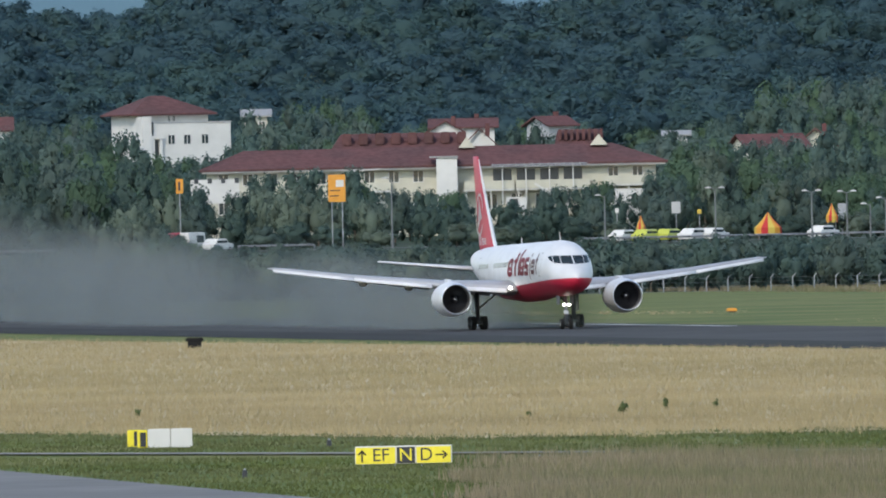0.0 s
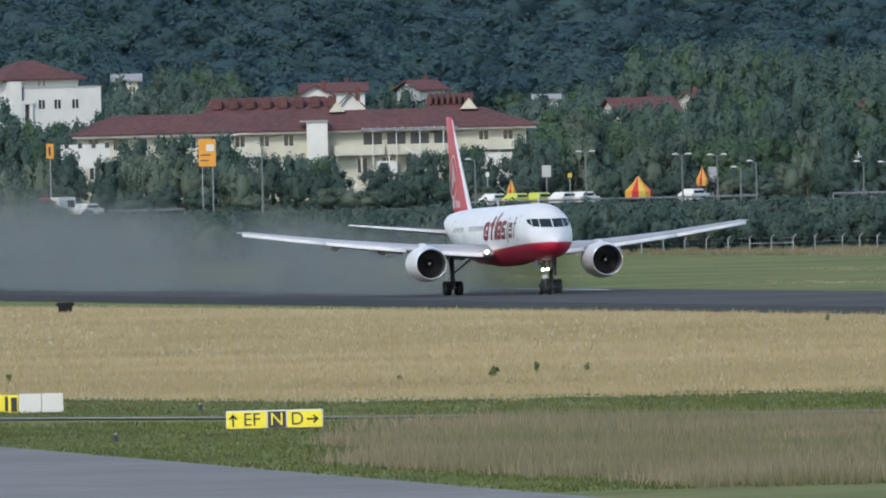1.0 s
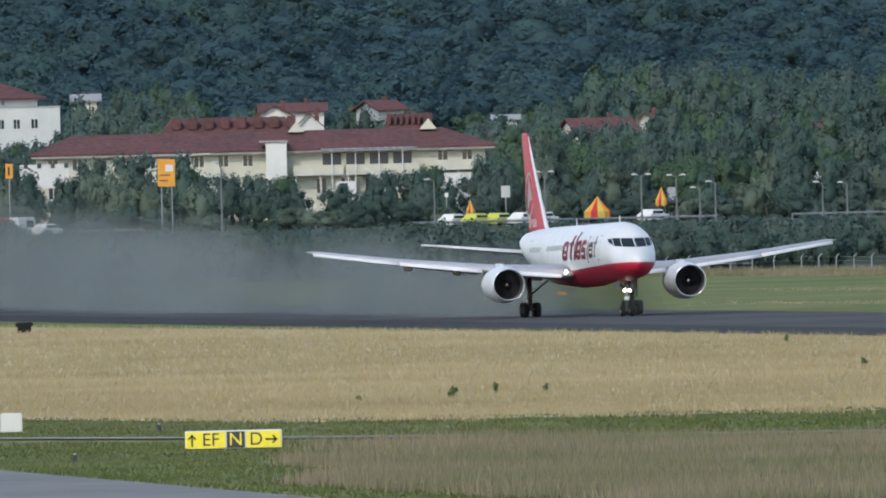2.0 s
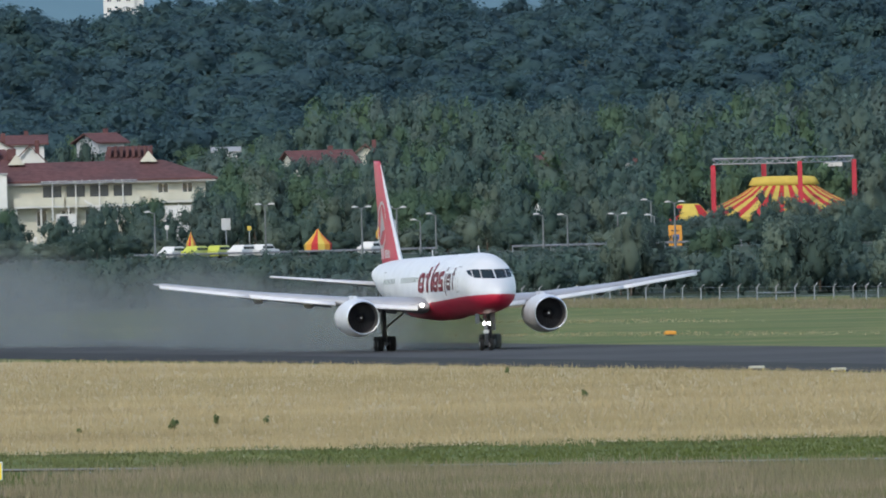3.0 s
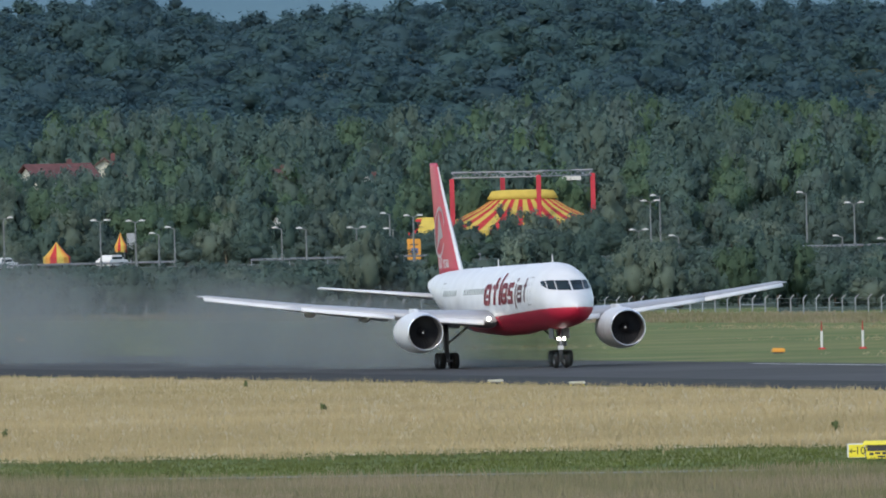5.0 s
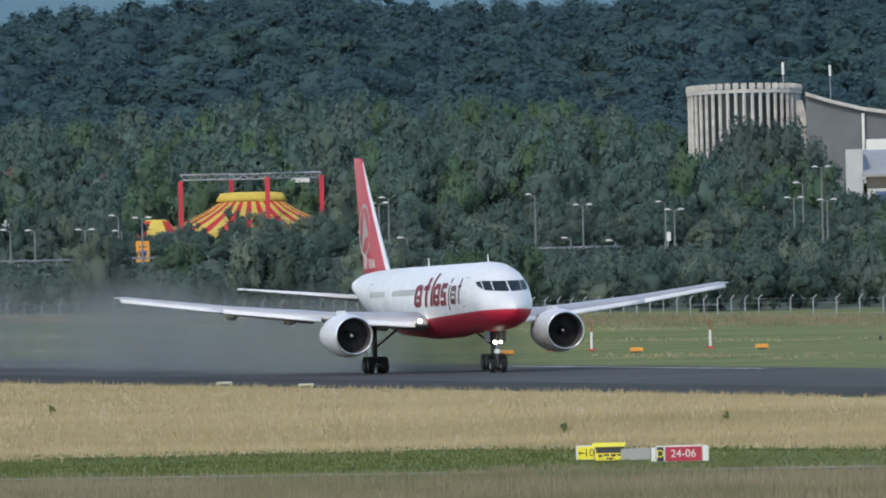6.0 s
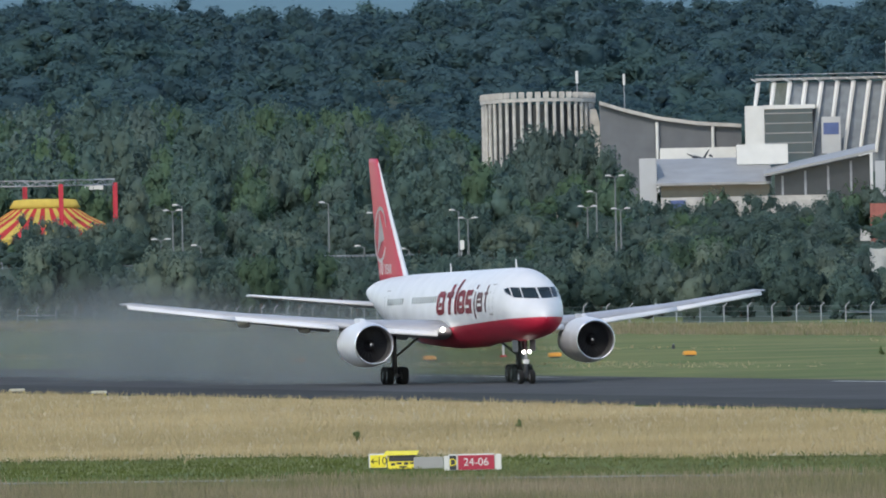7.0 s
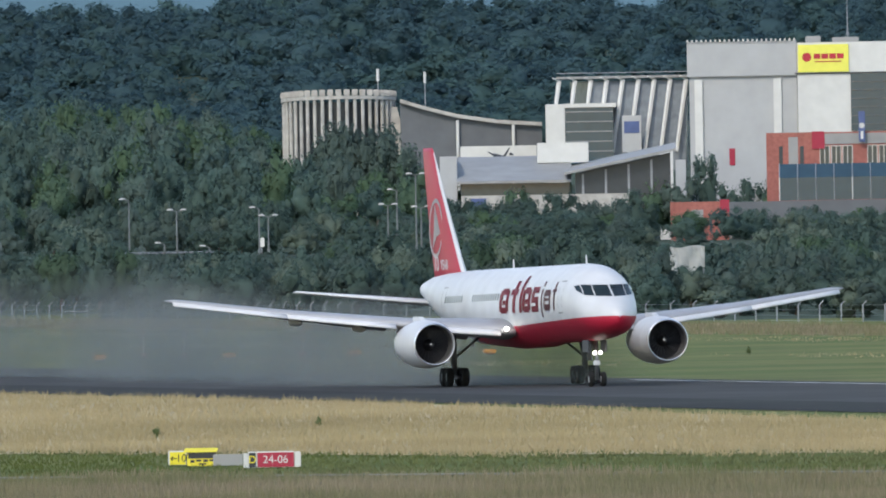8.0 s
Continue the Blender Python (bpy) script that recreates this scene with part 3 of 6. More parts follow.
    for y, z in ((7.2, 6.54 + stance(7.2)), (24.5, 6.54 + stance(24.5))):
        part("antenna", loft(bmesh.new(), [[Vector((x * k, NOSE + y + 0.5 * (1 - k) + yy * k, z + hh)) for x, yy in ((0, 0), (0.04, 0.25), (0, 0.5), (-0.04, 0.25))] for k, hh in ((1, 0), (0.5, 0.5))]), "skin", plane)
    return plane


airliner = build_plane()


# ---- vegetation ----
rng = np.random.default_rng(7)


def crown_arrays(seed, leaves, lumps, leaf, squash=1.0):
    """A crown of about unit radius round (0, 0, 1): leafy boughs on a rounded core. Corners, four-cornered faces, leaves and the way each corner faces."""
    r = np.random.default_rng(seed)
    d = r.normal(size=(lumps, 3))
    d[:, 2] = d[:, 2] * 0.8 + 0.25
    d /= np.linalg.norm(d, axis=1, keepdims=True)
    c = d * (0.46 + 0.32 * r.random((lumps, 1)))
    c[:, 2] *= squash
    size = 0.15 + 0.17 * r.random(lumps)
    c[0], size[0] = 0, 0.62
    verts, faces, facing, base = [], [], [], 0
    for k in range(lumps):
        na, ne = (8, 4) if k == 0 else (5, 2)
        e = np.linspace(-1.35, 1.35, ne + 1)
        aa, ee = np.meshgrid(np.arange(na) * math.tau / na + r.random() * 6, e)
        rad = size[k] * (0.62 + 0.16 * r.random(aa.shape))
        n = np.stack([np.cos(aa) * np.cos(ee), np.sin(aa) * np.cos(ee), np.sin(ee)], -1).reshape(-1, 3)
        p = n * rad.reshape(-1, 1) + c[k]
        i, j = np.meshgrid(np.arange(ne), np.arange(na), indexing="ij")
        f = np.stack([i * na + j, i * na + (j + 1) % na, (i + 1) * na + (j + 1) % na, (i + 1) * na + j], -1).reshape(-1, 4)
        verts.append(p)
        faces.append(f + base)
        facing.append(n * 0.3 + p * 1.0 + np.array([0, 0, 0.15]))
        base += len(p)
    w = size**2 * np.where(np.arange(lumps) == 0, 0.35, 1.0)
    pick = r.choice(lumps, leaves, p=w / w.sum())
    n = r.normal(size=(leaves, 3)) + c[pick] * 1.1
    n /= np.linalg.norm(n, axis=1, keepdims=True)
    p = c[pick] + n * size[pick][:, None] * (0.72 + 0.55 * r.random((leaves, 1)) ** 1.4)
    nn = n + 0.45 * r.normal(size=(leaves, 3)) + np.array([0, 0, 0.3])
    nn /= np.linalg.norm(nn, axis=1, keepdims=True)
    u = np.cross(nn, r.normal(size=(leaves, 3)))
    u /= np.linalg.norm(u, axis=1, keepdims=True)
    v = np.cross(nn, u)
    s = leaf * (0.6 + 0.8 * r.random((leaves, 1)))
    verts.append(np.stack([p + u * s, p - u * s * 0.6 + v * s * 0.8, p - u * s * 0.6 - v * s * 0.8], 1).reshape(-1, 3))
    facing.append(np.repeat(n * 0.3 + p * 0.9 + nn * 0.35 + np.array([0, 0, 0.15]), 3, 0))
    i = np.arange(3 * leaves).reshape(-1, 3) + base
    q = np.concatenate(facing)
    return np.concatenate(verts) + np.array([0, 0, 1.0]), np.concatenate(faces), i, q / np.linalg.norm(q, axis=1, keepdims=True)


def leafy_mesh(name, vft):
    """A mesh from corners (n, 3), four-cornered faces (m, 4), three-cornered leaves (k, 3) and the way each corner faces (n, 3)."""
    v, f, t, q = vft
    n, k = len(f), len(t)
    me = bpy.data.meshes.new(name)
    me.vertices.add(len(v))
    me.vertices.foreach_set("co", np.ascontiguousarray(v, dtype=np.float32).ravel())
    me.loops.add(4 * n + 3 * k)
    me.loops.foreach_set("vertex_index", np.concatenate([f.ravel(), t.ravel()]).astype(np.int32))
    me.polygons.add(n + k)
    me.polygons.foreach_set("loop_start", np.concatenate([np.arange(0, 4 * n, 4), 4 * n + np.arange(0, 3 * k, 3)]).astype(np.int32))
    me.polygons.foreach_set("use_smooth", np.ones(n + k, dtype=bool))
    me.update(calc_edges=True)
    me.normals_split_custom_set_from_vertices(q.tolist())
    return me


def tris_mesh(name, q):
    """The same for blades of three corners, (n, 3, 3)."""
    n = len(q)
    me = bpy.data.meshes.new(name)
    me.vertices.add(3 * n)
    me.vertices.foreach_set("co", np.ascontiguousarray(q, dtype=np.float32).ravel())
    me.loops.add(3 * n)
    me.loops.foreach_set("vertex_index", np.arange(3 * n, dtype=np.int32))
    me.polygons.add(n)
    me.polygons.foreach_set("loop_start", np.arange(0, 3 * n, 3, dtype=np.int32))
    me.update(calc_edges=True)
    return me


def woodland(name, trees, templates, tints, label):
    """One object of many crowns in several tints; trees: rows of x, y, z of the ground, radius, height."""
    vs, fs, ts, qs, hue, base = [], [], [], [], [[], []], 0
    for k, (x, y, z, r, h) in enumerate(trees):
        v, f, t, q = templates[int(rng.integers(0, len(templates)))]
        a = rng.random() * math.tau
        ca, sa = math.cos(a), math.sin(a)
        vs.append(np.stack([(v[:, 0] * ca - v[:, 1] * sa) * r + x, (v[:, 0] * sa + v[:, 1] * ca) * r + y, v[:, 2] * h * 0.5 + z], -1))
        qs.append(np.stack([q[:, 0] * ca - q[:, 1] * sa, q[:, 0] * sa + q[:, 1] * ca, q[:, 2]], -1))
        fs.append(f + base)
        ts.append(t + base)
        tint = int(rng.integers(0, len(tints)))
        hue[0].append(np.full(len(f), tint))
        hue[1].append(np.full(len(t), tint))
        base += len(v)
    me = leafy_mesh(name, tuple(np.concatenate(p) for p in (vs, fs, ts, qs)))
    for m in tints:
        me.materials.append(M[m])
    me.polygons.foreach_set("material_index", np.concatenate(hue[0] + hue[1]).astype(np.int32))
    return tagged(mesh_part(name, me, tints[0]), label, "trees", kind="stuff")


def line(table, b):
    return float(np.interp(b - 0.05, [t[0] for t in table], [t[1] for t in table]))


# skylines as (bearing, thousandths of slope above the viewer's level)
SKYLINE = [(7.5, 4.3), (8.30, 4.3), (8.38, 2.5), (8.68, 2.5), (8.74, 4.2), (9.0, 4.8), (9.13, 4.5), (9.18, 2.4), (9.35, 2.4), (9.42, 3.9), (9.55, 3.6), (9.62, 2.7), (9.8, 3.2),
           (9.95, 3.8), (10.1, 5.0), (10.4, 4.9), (10.8, 4.4), (11.1, 4.9), (11.5, 5.5), (11.9, 5.0), (12.2, 4.7), (12.38, 3.8), (12.42, 2.2), (12.7, 2.2), (12.8, 0.4), (14.5, 0.4)]
MIDLINE = [(7.5, 3.4), (8.28, 3.2), (8.36, 2.3), (8.70, 2.3), (8.72, 4.1), (8.80, 4.0), (8.84, 2.4), (9.75, 2.2), (9.80, 2.7), (9.88, 2.7), (10.0, 2.3), (10.3, 3.0), (10.9, 2.5), (10.98, -0.9), (11.37, -1.0), (11.56, -0.6), (11.62, 3.0), (12.2, 3.6), (12.4, 2.6), (12.78, 1.8), (12.84, -0.3), (14.5, -0.6)]
PARKLINE = [(7.5, 2.4), (8.2, 2.0), (8.4, 1.8), (8.52, 1.6), (8.58, 0.3), (8.64, 0.5), (8.72, 1.2), (8.80, 1.4), (8.90, 1.0), (8.94, 0.4), (8.98, 1.7), (9.06, 1.4), (9.12, 0.6), (9.25, 0.2), (9.31, -0.3), (9.40, -0.2), (9.5, 0.3), (9.6, 0.7), (9.7, 0.3), (9.85, 1.6), (10.1, 1.0), (10.5, 0.8),
            (10.9, 0.3), (11.0, -1.2), (11.1, -0.8), (11.2, 0.0), (11.33, 0.0), (11.37, -0.7), (11.45, -0.1), (11.56, 0.2), (11.7, 0.4), (12.3, 0.2), (12.8, -0.3), (13.0, -0.7), (13.36, -0.6), (13.42, -2.6), (13.70, -2.6), (13.76, -0.6), (14.5, -0.9)]
BANKLINE = [(7.5, -1.6), (8.25, -1.9), (8.32, -0.9), (8.5, -1.2), (8.6, -2.2), (8.9, -2.15), (9.3, -2.15), (10.6, -2.2), (10.82, -2.2), (10.86, -0.7), (10.94, -0.8), (10.98, -2.2), (11.05, -2.2), (11.1, -1.2), (11.4, -1.1),
            (11.8, -1.9), (11.86, -0.9), (12.0, -1.2), (12.1, -2.2), (12.4, -2.0), (12.7, -1.4), (13.2, -1.3), (13.45, -1.6), (13.52, -3.5), (13.64, -3.5), (13.70, -1.4), (14.5, -1.3)]


def scatter(d0, d1, step, gap, table, low, seed, spread=0.8, wide=1.0):
    """Rows of trees between two distances; their tops follow the table, nearer rows lower."""
    r = np.random.default_rng(seed)
    out = []
    for d in np.arange(d0, d1, gap):
        for b in np.arange(7.4, 14.7, math.degrees(step / d)):
            bb, dd = b + r.normal() * 0.3 * math.degrees(step / d), d + r.normal() * step * 0.3
            p = polar(bb, dd)
            z = height(p.x, p.y)
            lim = line(table, bb)
            f = (d - d0) / max(1, d1 - d0)
            e = lim - (1 - f) ** 2 * (lim - low) * 0.8 - abs(r.normal()) * spread
            h = 10 + e * 1e-3 * dd - z
            if h > 1.2:
                out.append((p.x, p.y, z - 0.15 * h, max(h * 0.5 * (0.75 + 0.3 * r.random()), wide), h * 1.3))
    return out


def build_trees():
    hill = []
    r = np.random.default_rng(3)
    for d in np.arange(3430, 4720, 64):
        for b in np.arange(7.3, 14.9, math.degrees(9.2 / d)):
            bb, dd = b + r.normal() * 0.038, d + r.normal() * 18
            p = polar(bb, dd)
            h = 10.8 + 2.2 * r.random() ** 1.5
            hill.append((p.x, p.y, height(p.x, p.y) - 2.5, 7.0 + 2.6 * r.random(), h))
    woodland("hill_forest", hill, [crown_arrays(20 + k, 620, 13, 0.058, 0.9 + 0.1 * (k % 3)) for k in range(8)], ("leaf_haze", "leaf_haze", "leaf_hill"), "dense broadleaf forest covering the hillside, tinted blue-green for haze")
    mid = scatter(2920, 3330, 8.5, 42, SKYLINE, 1.0, 4, 0.25, 3.4)
    mid += scatter(2690, 2870, 8.0, 42, MIDLINE, -0.5, 5, 0.25, 3.2)
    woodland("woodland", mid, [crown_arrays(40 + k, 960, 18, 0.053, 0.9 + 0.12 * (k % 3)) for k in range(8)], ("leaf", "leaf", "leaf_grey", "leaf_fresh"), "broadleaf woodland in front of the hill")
    # single trees and bushes along the road bank and the fence
    kinds = []
    forms = [("tree", "leafy green tree on the road bank", "tree")] * 4 + [("shrub", "rounded green shrub on the road bank", "shrub")] * 3 + [("willow_bush", "pale grey-green willow bush on the road bank", "bush")] * 2
    for k, (name, label, category) in enumerate(forms):
        e = thing(name, label, category, (0, 0, -200 - 20 * k), category + " row along the road bank")
        bm = rods(((0, 0, -0.1), (0.03, 0, 0.55), 0.055, 0.035), ((0.03, 0, 0.5), (0.05, 0.02, 1.2), 0.035, 0.015), ((0.03, 0, 0.5), (0.4, 0.1, 1.1), 0.025, 0.008), ((0.02, 0, 0.45), (-0.35, 0.2, 1.05), 0.025, 0.008), ((0.03, 0, 0.55), (0.0, -0.4, 1.15), 0.022, 0.008), n=7)
        part("trunk", bm, "bark", e)
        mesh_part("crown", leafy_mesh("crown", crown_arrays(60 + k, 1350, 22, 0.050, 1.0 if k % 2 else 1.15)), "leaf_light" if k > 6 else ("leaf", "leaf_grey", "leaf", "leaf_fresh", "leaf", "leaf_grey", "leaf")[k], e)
        kinds.append(e)
    spots = scatter(1800, 2345, 5.2, 58, BANKLINE, -4.2, 6, 0.3, 2.6) + scatter(2405, 2575, 5.6, 40, PARKLINE, -1.4, 8, 0.25, 2.4)
    for k, (x, y, z, rad, h) in enumerate(spots):
        d = math.hypot(x, y)
        if d < (425 / math.sin(math.atan2(x, y)) + 14 if x / y > 0.19 else 2205.0):
            continue
        src = kinds[7 + int(rng.integers(0, 2))] if rng.random() < 0.24 else kinds[int(rng.integers(0, 4))] if h > 7.2 else kinds[4 + int(rng.integers(0, 3))]
        if 2600 < d:
            continue
        m = Matrix.Translation((x, y, z)) @ Matrix.Rotation(rng.random() * math.tau, 4, "Z") @ Matrix.Diagonal((rad, rad, h * 0.5, 1))
        t = copy_thing(src, m)
        t.matrix_basis = m
    # low undergrowth on the bank between the fence and the road
    low = [s for s in scatter(2212, 2350, 3.0, 23, [(7, -1.93), (15, -1.93)], -2.9, 15, 0.18, 2.0) if math.hypot(s[0], s[1]) > (425 / math.sin(math.atan2(s[0], s[1])) + 8 if s[0] / s[1] > 0.19 else 2205.0)]
    woodland("undergrowth", low, [crown_arrays(80 + k, 260, 9, 0.10) for k in range(6)], ("leaf", "leaf_grey"), "low green undergrowth on the road bank")
    # tall trees before the villa, the houses and the halls
    for b, d, top, rad in ((12.560, 2885, 2.50, 3.6), (12.610, 2885, 3.9, 4.0), (12.670, 2885, 4.5, 4.6), (12.730, 2885, 4.3, 4.4), (12.790, 2885, 3.3, 3.8), (12.840, 2885, 1.60, 3.0), (8.430, 2890, 3.40, 3.8), (8.480, 2885, 2.60, 3.6), (8.530, 2880, 1.90, 3.8), (8.580, 2885, 2.20, 3.8), (8.640, 2885, 2.00, 3.6), (8.700, 2890, 2.70, 3.8), (8.755, 2890, 3.70, 3.2), (8.800, 2895, 4.00, 3.0), (10.030, 2900, 2.25, 3.0), (10.085, 2905, 2.35, 3.2), (10.140, 2900, 2.20, 3.0), (10.195, 2905, 2.15, 3.0), (10.245, 2900, 2.45, 3.0), (9.840, 2935, 2.75, 3.0), (9.400, 2920, 2.7, 2.6), (9.450, 2920, 3.3, 3.0), (9.505, 2920, 3.5, 3.2), (9.555, 2920, 3.2, 3.0), (9.610, 2925, 2.6, 2.4), (9.860, 2890, 3.1, 3.2), (9.910, 2890, 3.0, 3.4), (12.930, 2840, 0.30, 3.4), (12.998, 2846, 0.10, 3.4), (13.066, 2852, 0.45, 3.4), (13.134, 2840, 0.20, 3.4), (13.202, 2846, 0.50, 3.4), (13.270, 2852, 0.30, 3.4), (13.338, 2840, 0.20, 3.4), (13.406, 2846, 0.60, 3.4), (13.597, 2940, 2.15, 2.8), (13.700, 2945, 1.00, 1.8), (13.700, 2830, -1.00, 3.4), (13.780, 2830, -0.90, 3.6), (13.860, 2830, -0.80, 3.6), (13.940, 2830, -1.00, 3.6), (14.020, 2830, -1.00, 3.6), (14.100, 2830, -0.90, 3.6)):
        p = polar(b, d)
        z = height(p.x, p.y)
        h = 10 + top * 1e-3 * d - z
        m = Matrix.Translation((p.x, p.y, z - 0.1 * h)) @ Matrix.Rotation(b * 70, 4, "Z") @ Matrix.Diagonal((rad, rad, h * 0.55, 1))
        t = copy_thing(kinds[int(b * 100) % 3], m)
        t.matrix_basis = m
    # pale willow bushes that stand out on the bank and before the wood
    for b, d, top, rad in ((10.927, 2252, -0.70, 2.6), (11.965, 2252, -0.70, 3.4), (12.005, 2254, -0.95, 2.8), (8.459, 2252, -0.50, 2.8), (9.945, 2588, 2.1, 3.4), (9.985, 2590, 1.8, 3.2), (11.571, 2560, 1.25, 3.6), (11.62, 2562, 0.9, 3.2), (10.90, 2256, -1.2, 2.2), (13.22, 2252, -1.0, 3.0)):
        p = polar(b, d)
        z = height(p.x, p.y)
        h = 10 + top * 1e-3 * d - z
        m = Matrix.Translation((p.x, p.y, z - 0.05 * h)) @ Matrix.Rotation(b * 50, 4, "Z") @ Matrix.Diagonal((rad, rad, h * 0.54, 1))
        t = copy_thing(kinds[7 + int(b * 1000) % 2], m)
        t.matrix_basis = m
    for e in kinds:
        for o in (*e.children_recursive, e):
            bpy.data.objects.remove(o)


def blades(name, pts, tall, wide, lean, material, label, per=4, seed=1):
    """Grass: at each point a few upright blades."""
    r = np.random.default_rng(seed)
    pts = np.repeat(np.asarray(pts, float), per, 0)
    n = len(pts)
    base = np.c_[pts[:, :2] + r.normal(size=(n, 2)) * 0.25, pts[:, 2]]
    h = tall * (0.55 + 0.75 * r.random(n))
    a = r.random(n) * math.pi
    w = np.c_[np.cos(a), np.sin(a), np.zeros(n)] * (wide * (0.6 + 0.8 * r.random((n, 1))))
    tip = base + np.c_[r.normal(size=(n, 2)) * lean * h[:, None], h]
    me = tris_mesh(name, np.stack([base - w, base + w, tip], 1))
    return tagged(mesh_part(name, me, material), label, "grass", kind="stuff")


def build_grass():
    r = np.random.default_rng(11)
    # dry meadow, seen within the pan of the view
    n = 150000
    y = 790 + (1900 - 790) * r.random(n) ** 1.35
    b = 7.7 + 6.8 * r.random(n)
    x = y * np.tan(np.radians(b))
    near = np.interp(x, [p[0] for p in FIELD_NEAR], [p[1] for p in FIELD_NEAR]) + 6 * np.sin(x * 0.9) + r.normal(size=n) * 5
    keep = (y > near) & (x < np.interp(y, [900, 1080, 1350, 1600], [233, 242, 242, 230]) + r.normal(size=n) * 1.2)
    blades("dry_grass", np.c_[x, y, np.zeros(n)][keep], 0.32, 0.03, 0.38, "straw", "tall dry straw-coloured meadow grass", 4)
    # brownish tall grass in front of the track
    n = 75000
    y = 640 + 200 * r.random(n)
    b = 8.9 + 5.4 * r.random(n)
    x = y * np.tan(np.radians(b))
    tr = np.interp(x, [p[0] for p in TRACK], [p[1] for p in TRACK])
    left = 9.38 + 0.12 * np.sin(y * 0.13)
    clump = np.sin(x * 0.31 + 1) + np.sin(y * 0.11 + x * 0.12) + r.normal(size=n) * 0.7
    keep = (y < tr - 26 + 8 * np.sin(x * 0.5)) & (b > left) & (x > 116) & (clump > -1.3)
    blades("tall_grass", np.c_[x, y, np.zeros(n)][keep], 0.55, 0.03, 0.2, "russet", "tall seeding brown and green grass", 3, 2)
    n = 60000
    y = 640 + 330 * r.random(n)
    b = 7.7 + 6.6 * r.random(n)
    x = y * np.tan(np.radians(b))
    near = np.interp(x, [p[0] for p in FIELD_NEAR], [p[1] for p in FIELD_NEAR])
    tr = np.interp(x, [p[0] for p in TRACK], [p[1] for p in TRACK])
    keep = (y < near + 12) & ((y < tr - 20) | (y > tr + 7)) & (x > 110 + (y - 650) * 0.034 + 1)
    blades("green_grass", np.c_[x, y, np.zeros(n)][keep], 0.14, 0.035, 0.5, "blade", "short green grass on the verge", 3, 3)
    # straw fringe before the fence and a green one along the runway
    n = 30000
    y = 1000 + 900 * r.random(n)
    x = 288 + 122 * r.random(n)
    clump = np.sin(x * 0.21 + 0.5 * np.sin(y * 0.02)) + np.sin(y * 0.027 + x * 0.05) + r.normal(size=n) * 0.35
    blades("field_tufts", np.c_[x, y, np.zeros(n)][clump > 1.35], 0.14, 0.04, 0.6, "straw", "pale dry tufts in the mown airfield grass", 3, 5)
    n = 16000
    y = 1480 + 770 * r.random(n)
    x = 378 + 30 * r.random(n)
    blades("fence_grass", np.c_[x, y, np.zeros(n)], 0.38, 0.05, 0.2, "russet", "dry grass fringe along the fence", 3, 4)


build_trees()
build_grass()


# ---- the town beyond the fence ----
def site(b, d, z, turn=0.0):
    """A pose at a bearing and distance that faces the airfield: x to the right, y away, z up."""
    return Matrix.Translation(polar(b, d, z)) @ Matrix.Rotation(radians(turn - b), 4, "Z")


def side(b, b0, d):
    """Metres to the right of the bearing b0 at the distance d."""
    return radians(b - b0) * d


def window(parent, x, y, z, w, h, frame_mat="white", glass="glass"):
    """A framed pane in a front wall at y."""
    t = 0.09
    f = part("window", boxes((x - w / 2, x + w / 2, y - 0.06, y + 0.1, z, z + t), (x - w / 2, x + w / 2, y - 0.06, y + 0.1, z + h - t, z + h), (x - w / 2, x - w / 2 + t, y - 0.06, y + 0.1, z + t, z + h - t), (x + w / 2 - t, x + w / 2, y - 0.06, y + 0.1, z + t, z + h - t), (x - t / 2, x + t / 2, y - 0.05, y + 0.08, z + t, z + h - t)), frame_mat, parent)
    part("pane", boxes((x - w / 2 + t, x + w / 2 - t, y - 0.01, y + 0.03, z + t, z + h - t)), glass, f)


def hip_roof(x0, x1, y0, y1, ez, rz, inset0, inset1, thick=0.25):
    bm = bmesh.new()
    ym = (y0 + y1) / 2
    lo = [bm.verts.new(p) for p in ((x0, y0, ez), (x1, y0, ez), (x1, y1, ez), (x0, y1, ez))]
    li = [bm.verts.new(p) for p in ((x0, y0, ez - thick), (x1, y0, ez - thick), (x1, y1, ez - thick), (x0, y1, ez - thick))]
    r = [bm.verts.new((x0 + inset0, ym, rz)), bm.verts.new((x1 - inset1, ym, rz))]
    for f in ((lo[0], lo[1], r[1], r[0]), (lo[2], lo[3], r[0], r[1]), (lo[1], lo[2], r[1]), (lo[3], lo[0], r[0]), li[::-1]):
        bm.faces.new(f)
    for k in range(4):
        bm.faces.new((li[k], li[(k + 1) % 4], lo[(k + 1) % 4], lo[k]))
    return bm


def gable_roof(x0, x1, y0, y1, ez, rz, thick=0.2, along_x=True):
    """A pitched roof slab; the ridge runs along x or along y."""
    bm = bmesh.new()
    if along_x:
        prof = [(y0, ez), ((y0 + y1) / 2, rz), (y1, ez), (y1, ez - thick), ((y0 + y1) / 2, rz - thick), (y0, ez - thick)]
        return loft(bm, [[Vector((x, y, z)) for y, z in prof] for x in (x0, x1)])
    prof = [(x0, ez), ((x0 + x1) / 2, rz), (x1, ez), (x1, ez - thick), ((x0 + x1) / 2, rz - thick), (x0, ez - thick)]
    return loft(bm, [[Vector((x, y, z)) for x, z in prof] for y in (y0, y1)])


